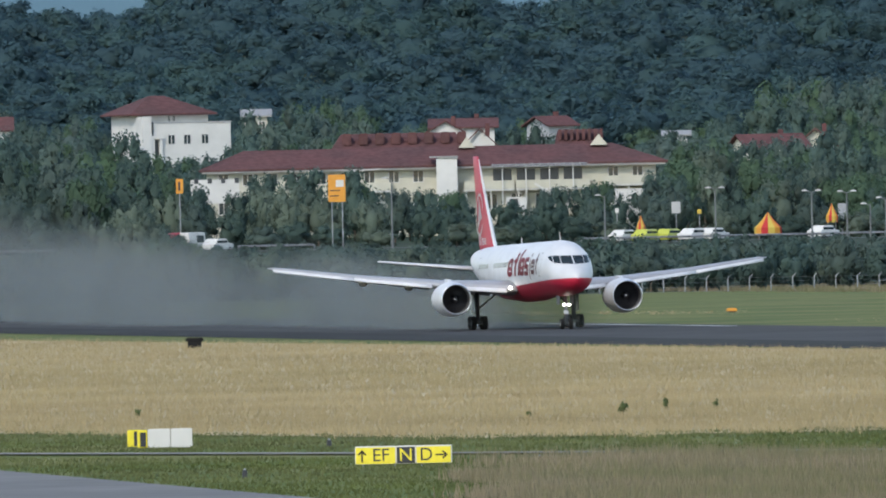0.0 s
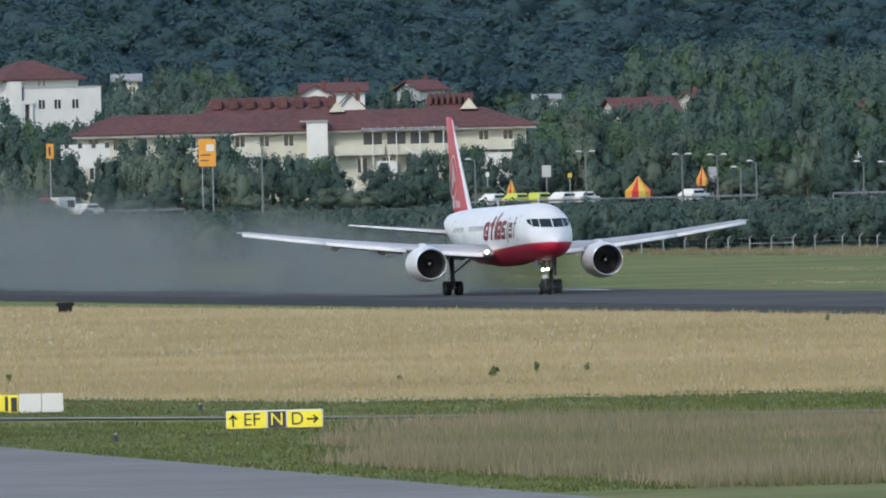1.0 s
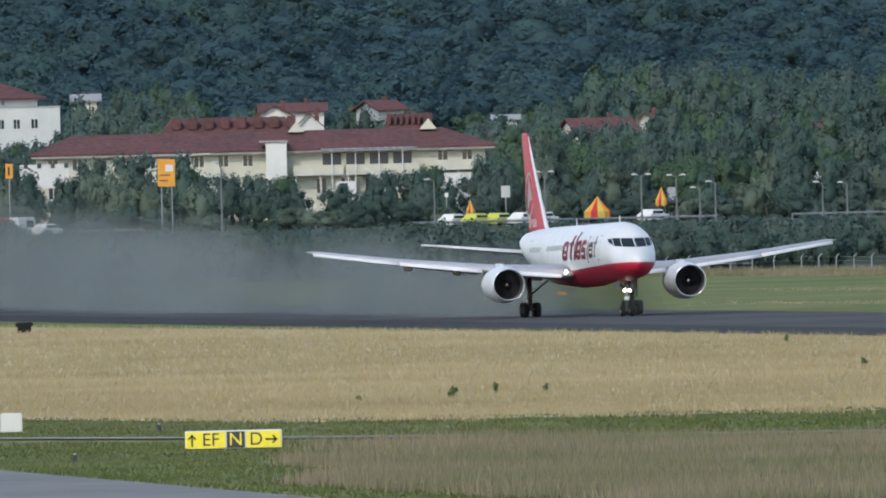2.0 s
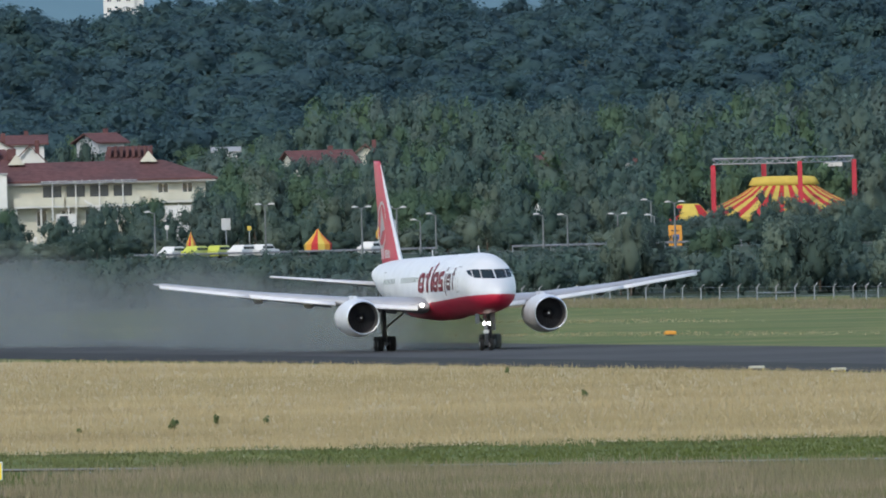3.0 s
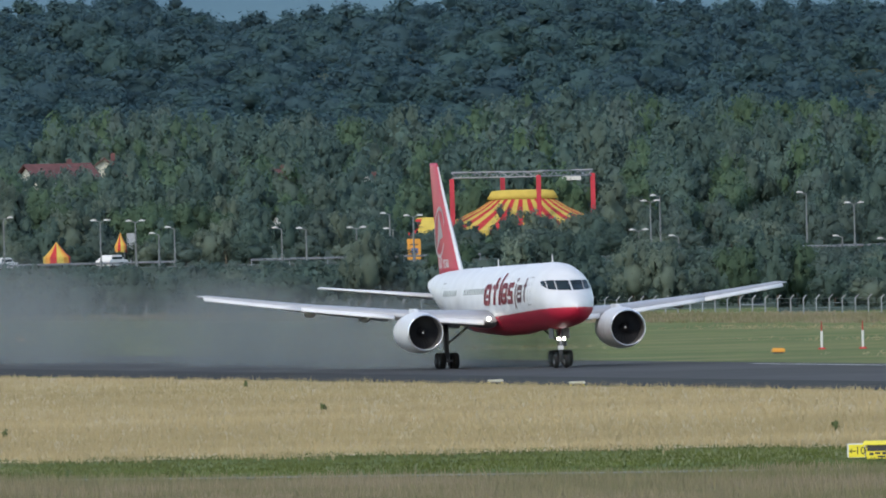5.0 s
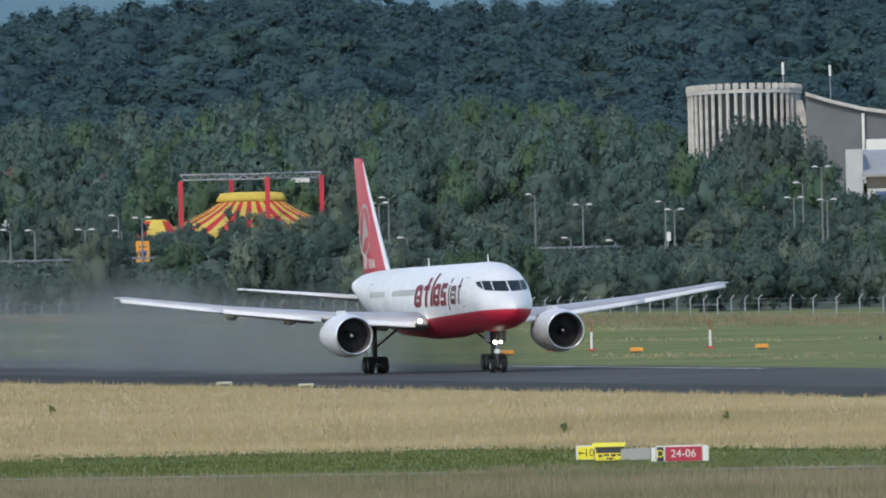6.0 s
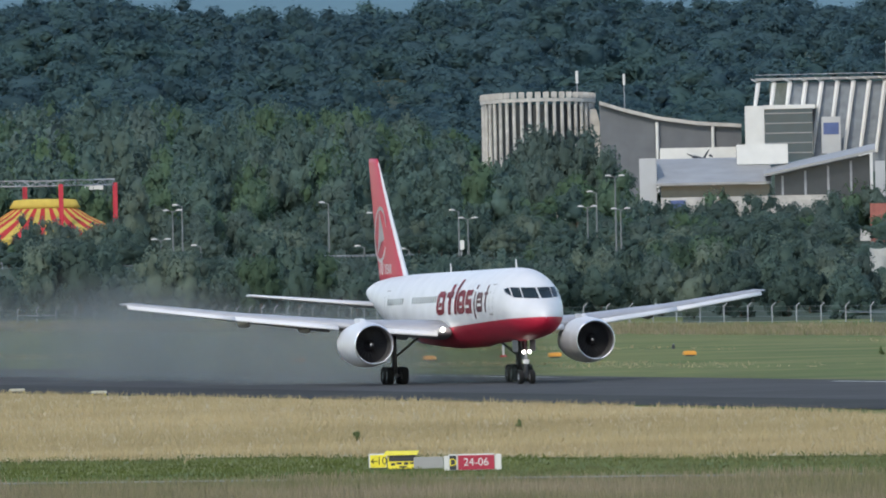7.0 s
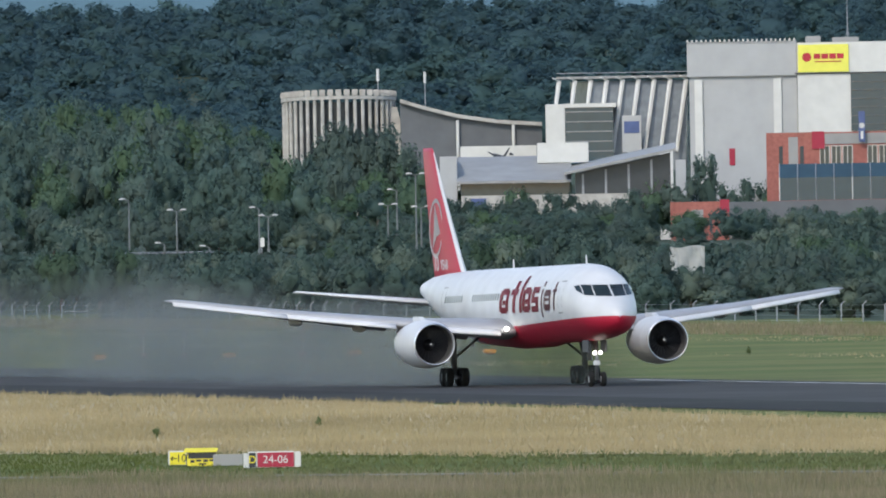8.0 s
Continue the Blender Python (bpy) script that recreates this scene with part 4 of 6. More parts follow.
def house(b, d, base, w, dep, eave, ridge, wall, roof, label, turn=0.0, along_x=True, wins=3, chimney=True, hip=None):
    """A small house; heights above its base."""
    e = thing("house", label, "house", site(b, d, base, turn), "houses at the foot of the hill")
    bm = bmesh.new()
    if hip is None and not along_x:
        loft(bm, [[Vector((x, y, z)) for x, z in ((-w / 2, -4), (w / 2, -4), (w / 2, eave - 0.1), (0, ridge - 0.25), (-w / 2, eave - 0.1))] for y in (0, dep)])
    elif hip is None:
        loft(bm, [[Vector((x, y, z)) for y, z in ((0, -4), (dep, -4), (dep, eave - 0.1), (dep / 2, ridge - 0.25), (0, eave - 0.1))] for x in (-w / 2, w / 2)])
    else:
        box(bm, -w / 2, w / 2, 0, dep, -4, eave - 0.2)
    part("wall", bm, wall, e)
    o = 0.6
    r = part("roof", hip_roof(-w / 2 - o, w / 2 + o, -o, dep + o, eave, ridge, hip + o, hip + o) if hip is not None else gable_roof(-w / 2 - o, w / 2 + o, -o, dep + o, eave - 0.1, ridge, along_x=along_x), roof, e)
    if chimney:
        part("chimney", boxes((w * 0.18, w * 0.18 + 0.6, dep * 0.5, dep * 0.5 + 0.6, ridge - 1.2, ridge + 0.55), bevel=0.04), "roof", r)
    for k in range(wins):
        x = (k - (wins - 1) / 2) * w / max(1, wins) * 0.95
        window(e, x, 0, eave - 2.2, 0.95, 1.3)
    return e


def build_long():
    D, B0 = 2600, 9.236
    X = lambda b: side(b, B0, D)
    e = thing("apartment_building", "long two-storey cream building with red hipped roof and balconies", "building", site(B0, D, 5.0))
    part("wall", boxes((X(8.641), X(9.819), 0, 12, -1, 8.75)), "cream", e)
    part("roof", hip_roof(X(8.622), X(9.851), -1.2, 13.2, 8.9, 11.1, X(8.738) - X(8.622), X(9.851) - X(9.709)), "roof", e, "dark red hipped tile roof")
    part("eaves_board", boxes((X(8.63), X(9.845), -1.05, -0.9, 8.45, 8.66)), "white", e)
    for x in np.arange(-25, 26, 2.9).tolist():
        if not 0 < x < 4:
            if not 6 < x < 19:
                window(e, x, 0, 6.9, 1.3, 1.45)
            window(e, x, 0, 3.5, 1.3, 1.9)
    tower = part("stair_tower", boxes((X(9.244), X(9.299), -3, -0.003, -1, 9.75), bevel=0.05), "white", e, "plain white stair tower")
    part("tower_cap", boxes((X(9.244) - 0.8, X(9.299) + 0.1, -3.2, 0.2, 9.76, 9.95)), "roof_grey", tower)
    for x0, x1, z in ((-9.5, -5.0, 6.0), (3.6, 9.6, 5.9), (9.8, 18.6, 5.9), (20.0, 26.4, 6.2)):
        bal = part("balcony", boxes((x0, x1, -1.8, 0.0, z - 0.22, z), bevel=0.02), "white", e)
        part("parapet", boxes((x0, x1, -1.85, -1.72, z, z + 1.0), (x0, x0 + 0.1, -1.7, 0, z, z + 1.0), (x1 - 0.1, x1, -1.7, 0, z, z + 1.0)), "cream", bal)
        for px in np.arange(x0 + 0.3, x1, 2.9).tolist():
            part("balcony_post", rods(((px, -1.6, -1), (px, -1.6, z - 0.2), 0.08)), "white", bal)
    part("entrance_bay", boxes((8.6, 11.0, -2.6, -0.003, 2.6, 4.9)), "white", e)
    part("entrance_opening", boxes((9.0, 10.0, -2.66, -2.55, 3.0, 4.7)), "dark", e)
    part("terrace_wall", boxes((20.6, 26.2, -3.6, -3.4, 2.0, 5.6)), "white", e)
    for x in np.arange(7.1, 18.0, 2.8).tolist():
        # flat dark panels on the wall imitate the shade of a recess
        lo = part("loggia", boxes((x, x + 2.2, -0.09, 0.15, 6.85, 8.4)), "dark", e, "dark panel in place of the shaded recess behind the balcony")
        part("loggia_frame", boxes((x + 1.05, x + 1.15, -0.14, -0.092, 6.85, 8.4), (x, x + 2.2, -0.14, -0.092, 8.28, 8.4)), "white", lo)
    # steel pergola over the upper balcony
    pg = part("pergola", rods(((6.9, -2.2, 8.55), (18.3, -2.2, 8.55), 0.08), ((6.9, -3.6, 8.75), (18.3, -3.6, 8.75), 0.08)), "steel", e, "pale steel pergola")
    for x in np.arange(7.0, 18.4, 0.95).tolist():
        part("pergola_slat", rods(((x, -1.2, 8.5), (x, -4.0, 8.85), 0.055)), "white", pg)
    for x in (8.2, 11.0, 13.8, 16.6):
        part("pergola_post", rods(((x, -2.4, 4.0), (x, -2.4, 8.6), 0.07)), "white", pg)
    pg2 = part("awning_frame", rods(((-10.2, -2.0, 8.3), (-6.4, -2.0, 8.6), 0.07), ((-10.0, -2.0, 5.0), (-10.0, -2.0, 8.4), 0.07)), "white", e)
    part("stair", loft(bmesh.new(), [[Vector((x, y, z)) for y, z in ((-3.6, zz), (-2.4, zz), (-2.4, zz - 0.3), (-3.6, zz - 0.3))] for x, zz in ((12.0, 6.6), (17.0, 3.4))]), "white", e)
    for b, w in ((9.325, 2.0), (9.672, 2.1)):
        x = X(b)
        bm = loft(bmesh.new(), [[Vector((x + a, y, z)) for a, z in ((-w / 2, 10.9), (w / 2, 10.9), (0, 12.2))] for y in (4.2, 7.0)])
        part("dormer_gable", bm, "cream", e, "cream gable above the ridge")
    part("annex_wall", boxes((X(8.600), X(8.728), -7, -6.7, 4.9, 7.75), bevel=0.03), "white", e)
    for x in np.arange(X(8.61), X(8.722), 1.6).tolist():
        part("annex_opening", boxes((x, x + 0.5, -7.06, -6.9, 7.3, 7.9)), "dark", e)
    r = thing("terraced_house", "dark red mansard roofed terrace behind the long building", "house", site(9.15, 2665, 6.0))
    part("wall", boxes((-8, 7.6, 0, 9, -2, 9.9)), "cream", r)
    roof = part("roof", hip_roof(-8.6, 8.2, -0.6, 9.6, 9.9, 12.0, 1.4, 1.4), "roof", r)
    for x in np.arange(-7, 7.5, 2.0).tolist():
        part("dormer", boxes((x, x + 1.1, 0.8, 3.0, 10.6, 12.05), bevel=0.12), "roof", roof)
    r = copy_thing(r, site(9.62, 2668, 6.0) @ Matrix.Diagonal((0.36, 1, 1, 1)))
    r.matrix_basis = site(9.62, 2668, 6.0) @ Matrix.Diagonal((0.36, 1, 1, 1))


def build_villa():
    D, B0 = 3000, 8.553
    e = thing("villa", "white two-storey villa with red pyramid roof", "house", site(B0, D, 12.0, 20))
    part("wall", boxes((-5.2, 5.3, 0, 10, -2, 10.2)), "white", e)
    part("roof", hip_roof(-6.4, 6.3, -1.1, 11.1, 10.4, 12.9, 5.0, 5.6), "roof", e, "red tile hipped roof")
    part("wing", boxes((-3.6, 7.7, -2.5, -0.003, -2, 9.05), bevel=0.05), "white", e)
    part("wing_ledge", boxes((-3.7, 7.8, -2.6, 0, 9.06, 9.22)), "grey_wall", e)
    for x in (-1.0, 1.3, 3.9):
        window(e, x, -2.5, 6.1, 1.1, 1.4)
    for x in (-0.4, 0.3):
        window(e, x, 0, 9.25, 0.5, 0.9)
    part("corner_tower", boxes((-5.4, -4.1, -3.2, -0.003, -2, 10.0), bevel=0.05), "white", e)
    part("porch", boxes((-4.1, -3.6, -3.0, -2.5, -2, 7.0), (-2.9, -2.5, -3.0, -2.6, -2, 7.0), (-5.0, -2.3, -3.1, -2.52, 6.9, 7.4)), "white", e)
    part("porch_opening", boxes((-3.6, -2.9, -2.56, -2.4, 3.4, 6.8)), "dark", e)
    part("balcony_rail", boxes((-7.0, -5.4, -3.4, -3.2, 5.0, 6.2), (-6.9, -6.6, -3.3, -3.2, 6.2, 7.6)), "white", e)


def build_houses():
    house(9.317, 2950, 11, 8.4, 7, 8.6, 9.7, "white", "roof", "white house with a flat red roof", wins=2)
    house(9.27, 2930, 11, 4.4, 6, 7.9, 9.4, "white", "roof", "house with a white gable end under trees", along_x=False, wins=0)
    house(9.36, 2925, 11, 4.0, 6, 5.8, 8.3, "white", "roof", "small white gabled house", along_x=False, wins=1)
    house(9.575, 2960, 11, 4.0, 6, 8.6, 9.8, "grey_wall", "roof", "house with a grey gable edge", turn=30, wins=0)
    house(10.14, 2950, 10.4, 8.5, 7, 5.5, 7.3, "cream", "roof", "red roofed house among trees", turn=20, wins=2)
    house(10.24, 2965, 9.8, 5.0, 7, 6.2, 8.6, "cream", "roof", "red roofed house with a steep roof", along_x=False, wins=1)
    house(10.685, 2940, 10.5, 4.6, 6, 4.3, 5.7, "white", "roof", "small red roofed white house among trees", wins=2)
    house(10.93, 2950, 10.5, 3.2, 6, 3.0, 4.5, "white", "roof_grey", "white house half hidden by trees", along_x=False, wins=1)
    house(8.775, 3010, 13, 3.2, 6, 9.0, 9.8, "cream", "roof_grey", "pale yellow house half hidden by trees", wins=2, chimney=False)
    house(9.875, 3010, 13.7, 3.0, 6, 4.4, 4.9, "white", "roof_grey", "flat white house top above trees", wins=1, chimney=False)
    house(8.07, 2940, 11, 6.0, 6, 9.5, 11.2, "white", "roof", "red roofed white house", wins=2)


def build_tower():
    """A white tower block on the crest of the hill."""
    e = thing("tower_block", "white tower block on the hill crest above the trees", "tower", site(9.606, 4560, 34.0))
    part("wall", boxes((-3.4, 3.2, 0, 8, -2, 26), bevel=0.1), "white", e)
    part("wing", boxes((3.21, 5.0, 1, 8, -2, 20.5), bevel=0.1), "white", e)
    part("ledge", boxes((-3.6, 3.4, -0.3, 0, 21.6, 21.9)), "grey_wall", e)
    for x in (-2.2, -0.2, 1.8):
        for z in (17.6, 19.8, 22.4):
            window(e, x, 0, z, 1.0, 1.1)


def build_circus():
    D, B0 = 2900, 11.335
    X = lambda b: side(b, B0, D)
    e = thing("circus_tent", "yellow and red striped big top with red masts", "tent", site(B0, D, 5.0))
    # striped panels hang from a long cap to the eaves
    n = 52
    def rim(k, f):
        a = math.tau * k / n
        hx, hy = 3.9 * math.cos(a), 1.6 * math.sin(a)
        ox, oy = 12.6 * math.cos(a), 12.5 * math.sin(a)
        u = f
        z = 6.55 + (2.3 - 6.55) * (u ** 0.8)
        return Vector((hx + (ox - hx) * u, hy + (oy - hy) * u + 13, z))
    for k in range(n):
        bm = bmesh.new()
        cols = [[bm.verts.new(rim(k + s, f)) for f in (0, 0.25, 0.5, 0.75, 1.0)] for s in (0.0, 1.0)]
        low = [bm.verts.new(rim(k + s, 1.0) + Vector((0, 0, dz))) for s, dz in ((0.0, -0.35), (0.5, -1.0), (1.0, -0.35))]
        for i in range(4):
            bm.faces.new((cols[0][i], cols[1][i], cols[1][i + 1], cols[0][i + 1]))
        bm.faces.new((cols[0][4], cols[1][4], low[2], low[1], low[0]))
        part("tent_panel", bm, "tent_y" if k % 2 else "tent_r", e)
    bm = loft(bmesh.new(), [[Vector((4.6 * s * math.cos(a) * (1.0 if abs(math.cos(a)) < 2 else 1), 13 + 2.0 * s * math.sin(a), z)) for a in [math.tau * k / 24 for k in range(24)]] for z, s in ((6.35, 1.04), (6.9, 0.98), (7.45, 0.9), (7.6, 0.55))])
    part("tent_cap", bm, "tent_y", e, "yellow cap", smooth=True)
    for b, y, z0, z1 in ((11.150, 5, 3.0, 9.2), (11.283, 20, 3.0, 9.4), (11.378, 4, 3.0, 9.5), (11.521, 18, 3.0, 9.6)):
        part("mast", boxes((X(b) - 0.32, X(b) + 0.32, y - 0.3, y + 0.3, z0 - 3, z1), bevel=0.05), "red", e, "red lattice mast")
    tr = [(X(11.150), 5), (X(11.283), 20), (X(11.521), 18), (X(11.378), 4)]
    for (xa, ya), (xb, yb) in zip(tr, tr[1:] + tr[:1]):
        bm = rods(((xa, ya, 9.3), (xb, yb, 9.35), 0.07), ((xa, ya, 9.95), (xb, yb, 10.1), 0.07))
        for k in range(14):
            u, v = k / 14, (k + 1) / 14
            za, zb = (9.3, 9.95) if k % 2 else (9.95, 9.3)
            rod(bm, (xa + (xb - xa) * u, ya + (yb - ya) * u, za), (xa + (xb - xa) * v, ya + (yb - ya) * v, zb), 0.04, n=5)
        part("truss", bm, "steel", e, "steel lattice truss")
    part("banner", boxes((X(11.44), X(11.49), 17.8, 17.9, 8.7, 9.3)), "white", e)
    # entrance tent
    bm = loft(bmesh.new(), [[Vector((X(11.085) + 3.3 * s * math.cos(a), -3 + 3.0 * s * math.sin(a), z)) for a in [math.tau * (k + 0.5) / 8 for k in range(8)]] for z, s in ((0.6, 1.0), (1.7, 1.05), (3.0, 0.78), (4.0, 0.5), (4.2, 0.42))])
    ent = thing("entrance_tent", "yellow canvas entrance tent with red stripes", "tent", site(B0, D, 5.0))
    part("canopy", bm, "tent_y", ent)
    for k in range(0, 8, 2):
        a0, a1 = math.tau * (k + 0.62) / 8, math.tau * (k + 1.38) / 8
        rows = [[Vector((X(11.085) + 3.36 * s * math.cos(a), -3 + 3.06 * s * math.sin(a), z + 0.03)) for a in (a0, a1)] for z, s in ((0.6, 0.98), (1.7, 1.03), (3.0, 0.765), (4.0, 0.49))]
        part("stripe", loft(bmesh.new(), rows, caps=False, closed=False), "tent_r", ent)
    # small pagoda tents by the road
    for b, d, w, z, h in ((10.110, 2399, 3.0, 5.75, 1.85), (10.278, 2402, 1.3, 6.9, 1.55), (9.777, 2400, 1.0, 6.2, 1.4)):
        t = thing("pagoda_tent", "small pointed tent striped in orange, yellow and red", "tent", site(b, d, z), "small tents by the road")
        m = 12
        for k in range(m):
            rows = [[Vector((s * w / 2 * math.cos(a), s * w / 2 * math.sin(a), hh * h)) for a in (math.tau * k / m, math.tau * (k + 1) / m)] for hh, s in ((-0.25 - 0.12 * (k % 2), 1.0), (0.1, 1.0), (0.4, 0.62), (0.7, 0.3), (1.0, 0.03))]
            part("tent_panel", loft(bmesh.new(), rows, caps=False, closed=False), ("tent_y", "orange", "tent_r")[k % 3], t)
        for a in (0.25, 0.75, 1.25, 1.75):
            part("leg", rods(((w * 0.45 * math.cos(a * math.pi), w * 0.45 * math.sin(a * math.pi), 4.5 - z), (w * 0.45 * math.cos(a * math.pi), w * 0.45 * math.sin(a * math.pi), 0.1 * h), 0.05)), "lamp_pole", t)


def build_centre():
    """The leisure and shopping buildings."""
    D, B0 = 3000, 12.633
    e = thing("colonnade_hall", "round concrete hall with pale columns and toothed parapet", "building", site(B0, D, 8.0))
    # the core is coloured near-black to give the shade between the columns
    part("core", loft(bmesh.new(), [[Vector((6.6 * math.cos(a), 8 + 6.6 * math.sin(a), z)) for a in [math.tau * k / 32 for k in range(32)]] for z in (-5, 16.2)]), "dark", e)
    for k in range(21):
        a = math.pi + math.pi * (k + 0.5) / 21
        x, y = 7.6 * math.cos(a), 8 + 7.6 * math.sin(a)
        up = 0.35 * math.sin(a - math.pi)
        part("column", rods(((x, y, -5), (x, y, 16.3 + up), 0.27, 0.24)), "concrete", e)
        part("parapet_tooth", boxes((x - 0.42, x + 0.42, y - 0.35, y + 0.35, 16.75 + up, 17.6 + up), bevel=0.08), "concrete", e)
    ring = [[Vector((r * math.cos(a), 8 + r * math.sin(a), z + 0.35 * math.sin(a - math.pi))) for r, z in ((7.3, 16.25), (7.95, 16.25), (7.95, 16.74), (7.3, 16.74))] for a in [math.pi + math.pi * k / 40 for k in range(41)]]
    part("cornice", loft(bmesh.new(), ring), "concrete", e)
    part("buttress", loft(bmesh.new(), [[Vector((x, y, z)) for x, y in ((x0, 5), (x1, 5), (x1, 7), (x0, 7))] for z, x0, x1 in ((-5, 7.0, 9.9), (12, 7.0, 8.8), (15.4, 7.0, 8.0))]), "concrete", e)
    m = thing("antenna_mast", "slim white antenna mast", "mast", site(12.737, 3005, 24.0))
    part("pole", rods(((0, 0, -2), (0, 0, 4.6), 0.08)), "steel", m)
    part("antenna", rods(((0, 0, 3.0), (0, 0, 4.7), 0.2), n=10), "white", m)
    m = copy_thing(m, site(12.86, 3340, 25.5))
    # ribbon roofed link
    D, B0 = 3000, 12.97
    X = lambda b: side(b, B0, D)
    e = thing("link_hall", "low grey hall with a curved pale roof edge", "building", site(B0, D, 8.0))
    pts = [(X(12.794), 16.0), (X(12.86), 14.9), (X(12.944), 13.75), (X(13.05), 12.9), (X(13.165), 12.45)]
    part("roof_edge", loft(bmesh.new(), [[Vector((x, y, z + h)) for y, h in ((-0.3, 0), (0.5, 0), (0.5, 0.5), (-0.3, 0.5))] for x, z in pts]), "concrete", e)
    part("wall", loft(bmesh.new(), [[Vector((x, y, z)) for y, z in ((0.6, -5), (8, -5), (8, zt), (0.6, zt))] for x, zt in [(p[0], p[1] + 0.1) for p in pts]]), "slate", e)
    for b in (12.944, 13.09):
        part("post", rods(((X(b), 0, -5), (X(b), 0, 13.4 if b < 13 else 12.9), 0.22)), "white", e)
    part("white_front", boxes((X(12.95), X(13.15), -1.2, -0.6, 7.4, 9.8), bevel=0.04), "white", e)
    sc = thing("roof_sculpture", "dark figure-like sculpture on the roof", "sculpture", site(13.06, 2985, 15.3))
    part("body", rods(((-1.2, 0, 1.2), (0.2, 0, 0.9), 0.28, 0.2), ((0.2, 0, 0.9), (1.0, 0, 2.2), 0.2, 0.08), ((-1.2, 0, 1.2), (-2.0, 0, 1.7), 0.15, 0.05), ((-0.6, 0, 1.0), (-1.0, 0, -0.2), 0.12, 0.06), ((0.2, 0, 0.9), (0.6, 0, -0.3), 0.12, 0.06), ((1.0, 0, 1.4), (1.5, 0, 1.2), 0.2, 0.1)), "dark", sc)
    # grey hall in front
    D, B0 = 2920, 13.2
    X = lambda b: side(b, B0, D)
    e = thing("grey_hall", "wide low hall with sloping grey sheet roof", "building", site(B0, D, 6.0))
    part("roof", loft(bmesh.new(), [[Vector((x, y, z)) for y, z in ((-0.8, 6.9), (16, 10.2), (16, 10.0), (-0.8, 6.6))] for x in (X(12.94), X(13.24))]), "roof_grey", e, "sloping grey sheet roof")
    part("glazed_front", boxes((X(12.95), X(13.235), 0, 15, 5.0, 6.55)), "glass", e)
    part("base_wall", boxes((X(12.95), X(13.4), -0.3, 15, -5, 4.98)), "concrete", e)
    part("wing_roof", loft(bmesh.new(), [[Vector((x, y, z)) for y, z in ((-2, zz), (14, zz + 0.8), (14, zz + 0.5), (-2, zz - 0.35))] for x, zz in ((X(13.222), 7.9), (X(13.515), 10.9))]), "roof_grey", e)
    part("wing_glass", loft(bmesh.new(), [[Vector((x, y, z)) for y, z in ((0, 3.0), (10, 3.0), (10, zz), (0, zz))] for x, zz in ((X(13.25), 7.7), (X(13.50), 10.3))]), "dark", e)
    for b in (13.27, 13.33, 13.39, 13.45):
        part("mullion", boxes((X(b) - 0.15, X(b) + 0.15, -0.16, -0.02, 3.0, 7.4 + (b - 13.25) * 10)), "steel", e)
    part("white_corner", boxes((X(12.895), X(12.94), 1, 12, -5, 10.3), bevel=0.05), "grey_wall", e)
    part("roof_box", boxes((X(13.151), X(13.286), 10.5, 13, 9.2, 11.9), bevel=0.05), "white", e, "white roof box")
    part("mural", boxes((X(12.975), X(13.015), -0.42, -0.31, 2.6, 4.6)), "bluecloth", e)
    # slanted glass and steel building
    D, B0 = 2990, 13.38
    X = lambda b: side(b, B0, D)
    e = thing("slanted_hall", "silver building with slanting white ribs and glass", "building", site(B0, D, 8.0))
    part("cladding", loft(bmesh.new(), [[Vector((x, y, z)) for x, y in ((X(13.30) - s, -s), (X(13.55) - s * 0.2, -s), (X(13.55), 12), (X(13.24) , 12))] for z, s in ((6.0, 2.6), (18.4, 0.0))]), "ribglass", e, "grey glazing behind the ribs")
    for k in range(9):
        x = X(13.212) + (X(13.545) - X(13.212)) * k / 8
        part("rib", rods(((x, -0.5, 18.5), (x - (1.5 if k > 2 else 0.6), -3.6 if k > 2 else -1.9, 8.6 if k > 2 else 14.4), 0.36, 0.26), n=6), "white", e)
        part("rib_arm", rods(((x, -0.5, 18.5), (x - 0.9, -1.8, 18.9), 0.16, 0.1), n=6), "white", e)
    part("roof_slab", boxes((X(13.205), X(13.556), -1.2, 12, 18.7, 19.05), bevel=0.04), "roof_grey", e)
    part("rail", rods(((X(13.205), -1.2, 19.5), (X(13.556), -1.2, 19.5), 0.05)), "steel", e)
    part("white_block", boxes((X(13.175), X(13.226), -4.6, 4, -5, 15.3), bevel=0.05), "white", e)
    gl = part("glass_block", boxes((X(13.227), X(13.352), -4.4, 0, 7, 14.8)), "teal", e, "dark glazed block")
    for k in range(6):
        z = 7.4 + k * 1.35
        part("glazing_bar", boxes((X(13.227), X(13.352), -4.52, -4.41, z, z + 0.12)), "steel", gl)
    part("glass_top", boxes((X(13.226), X(13.36), -4.6, 0.1, 14.81, 15.35)), "white", e)
    part("banner", loft(bmesh.new(), [[Vector((x, -4.9 + q, z)) for x, q in ((X(13.375), 0), (X(13.425), 0), (X(13.425), 0.1), (X(13.375), 0.1))] for z in (8.6, 13.6)]), "grey_wall", e, "pale banner with a blue field")
    part("banner_field", boxes((X(13.38), X(13.42), -4.97, -4.91, 11.2, 12.8)), "bluecloth", e)
    # tall store
    D, B0 = 2968, 13.7
    X = lambda b: side(b, B0, D)
    e = thing("store_building", "tall grey windowless store with yellow sign board", "building", site(B0, D, 8.0))
    part("grey_block", boxes((X(13.553), X(13.836), 0, 25, -5, 23.2)), "grey_wall", e, "grey clad block")
    part("top_band", boxes((X(13.548), X(13.836), -0.5, 0, 18.6, 23.3)), "grey_wall", e)
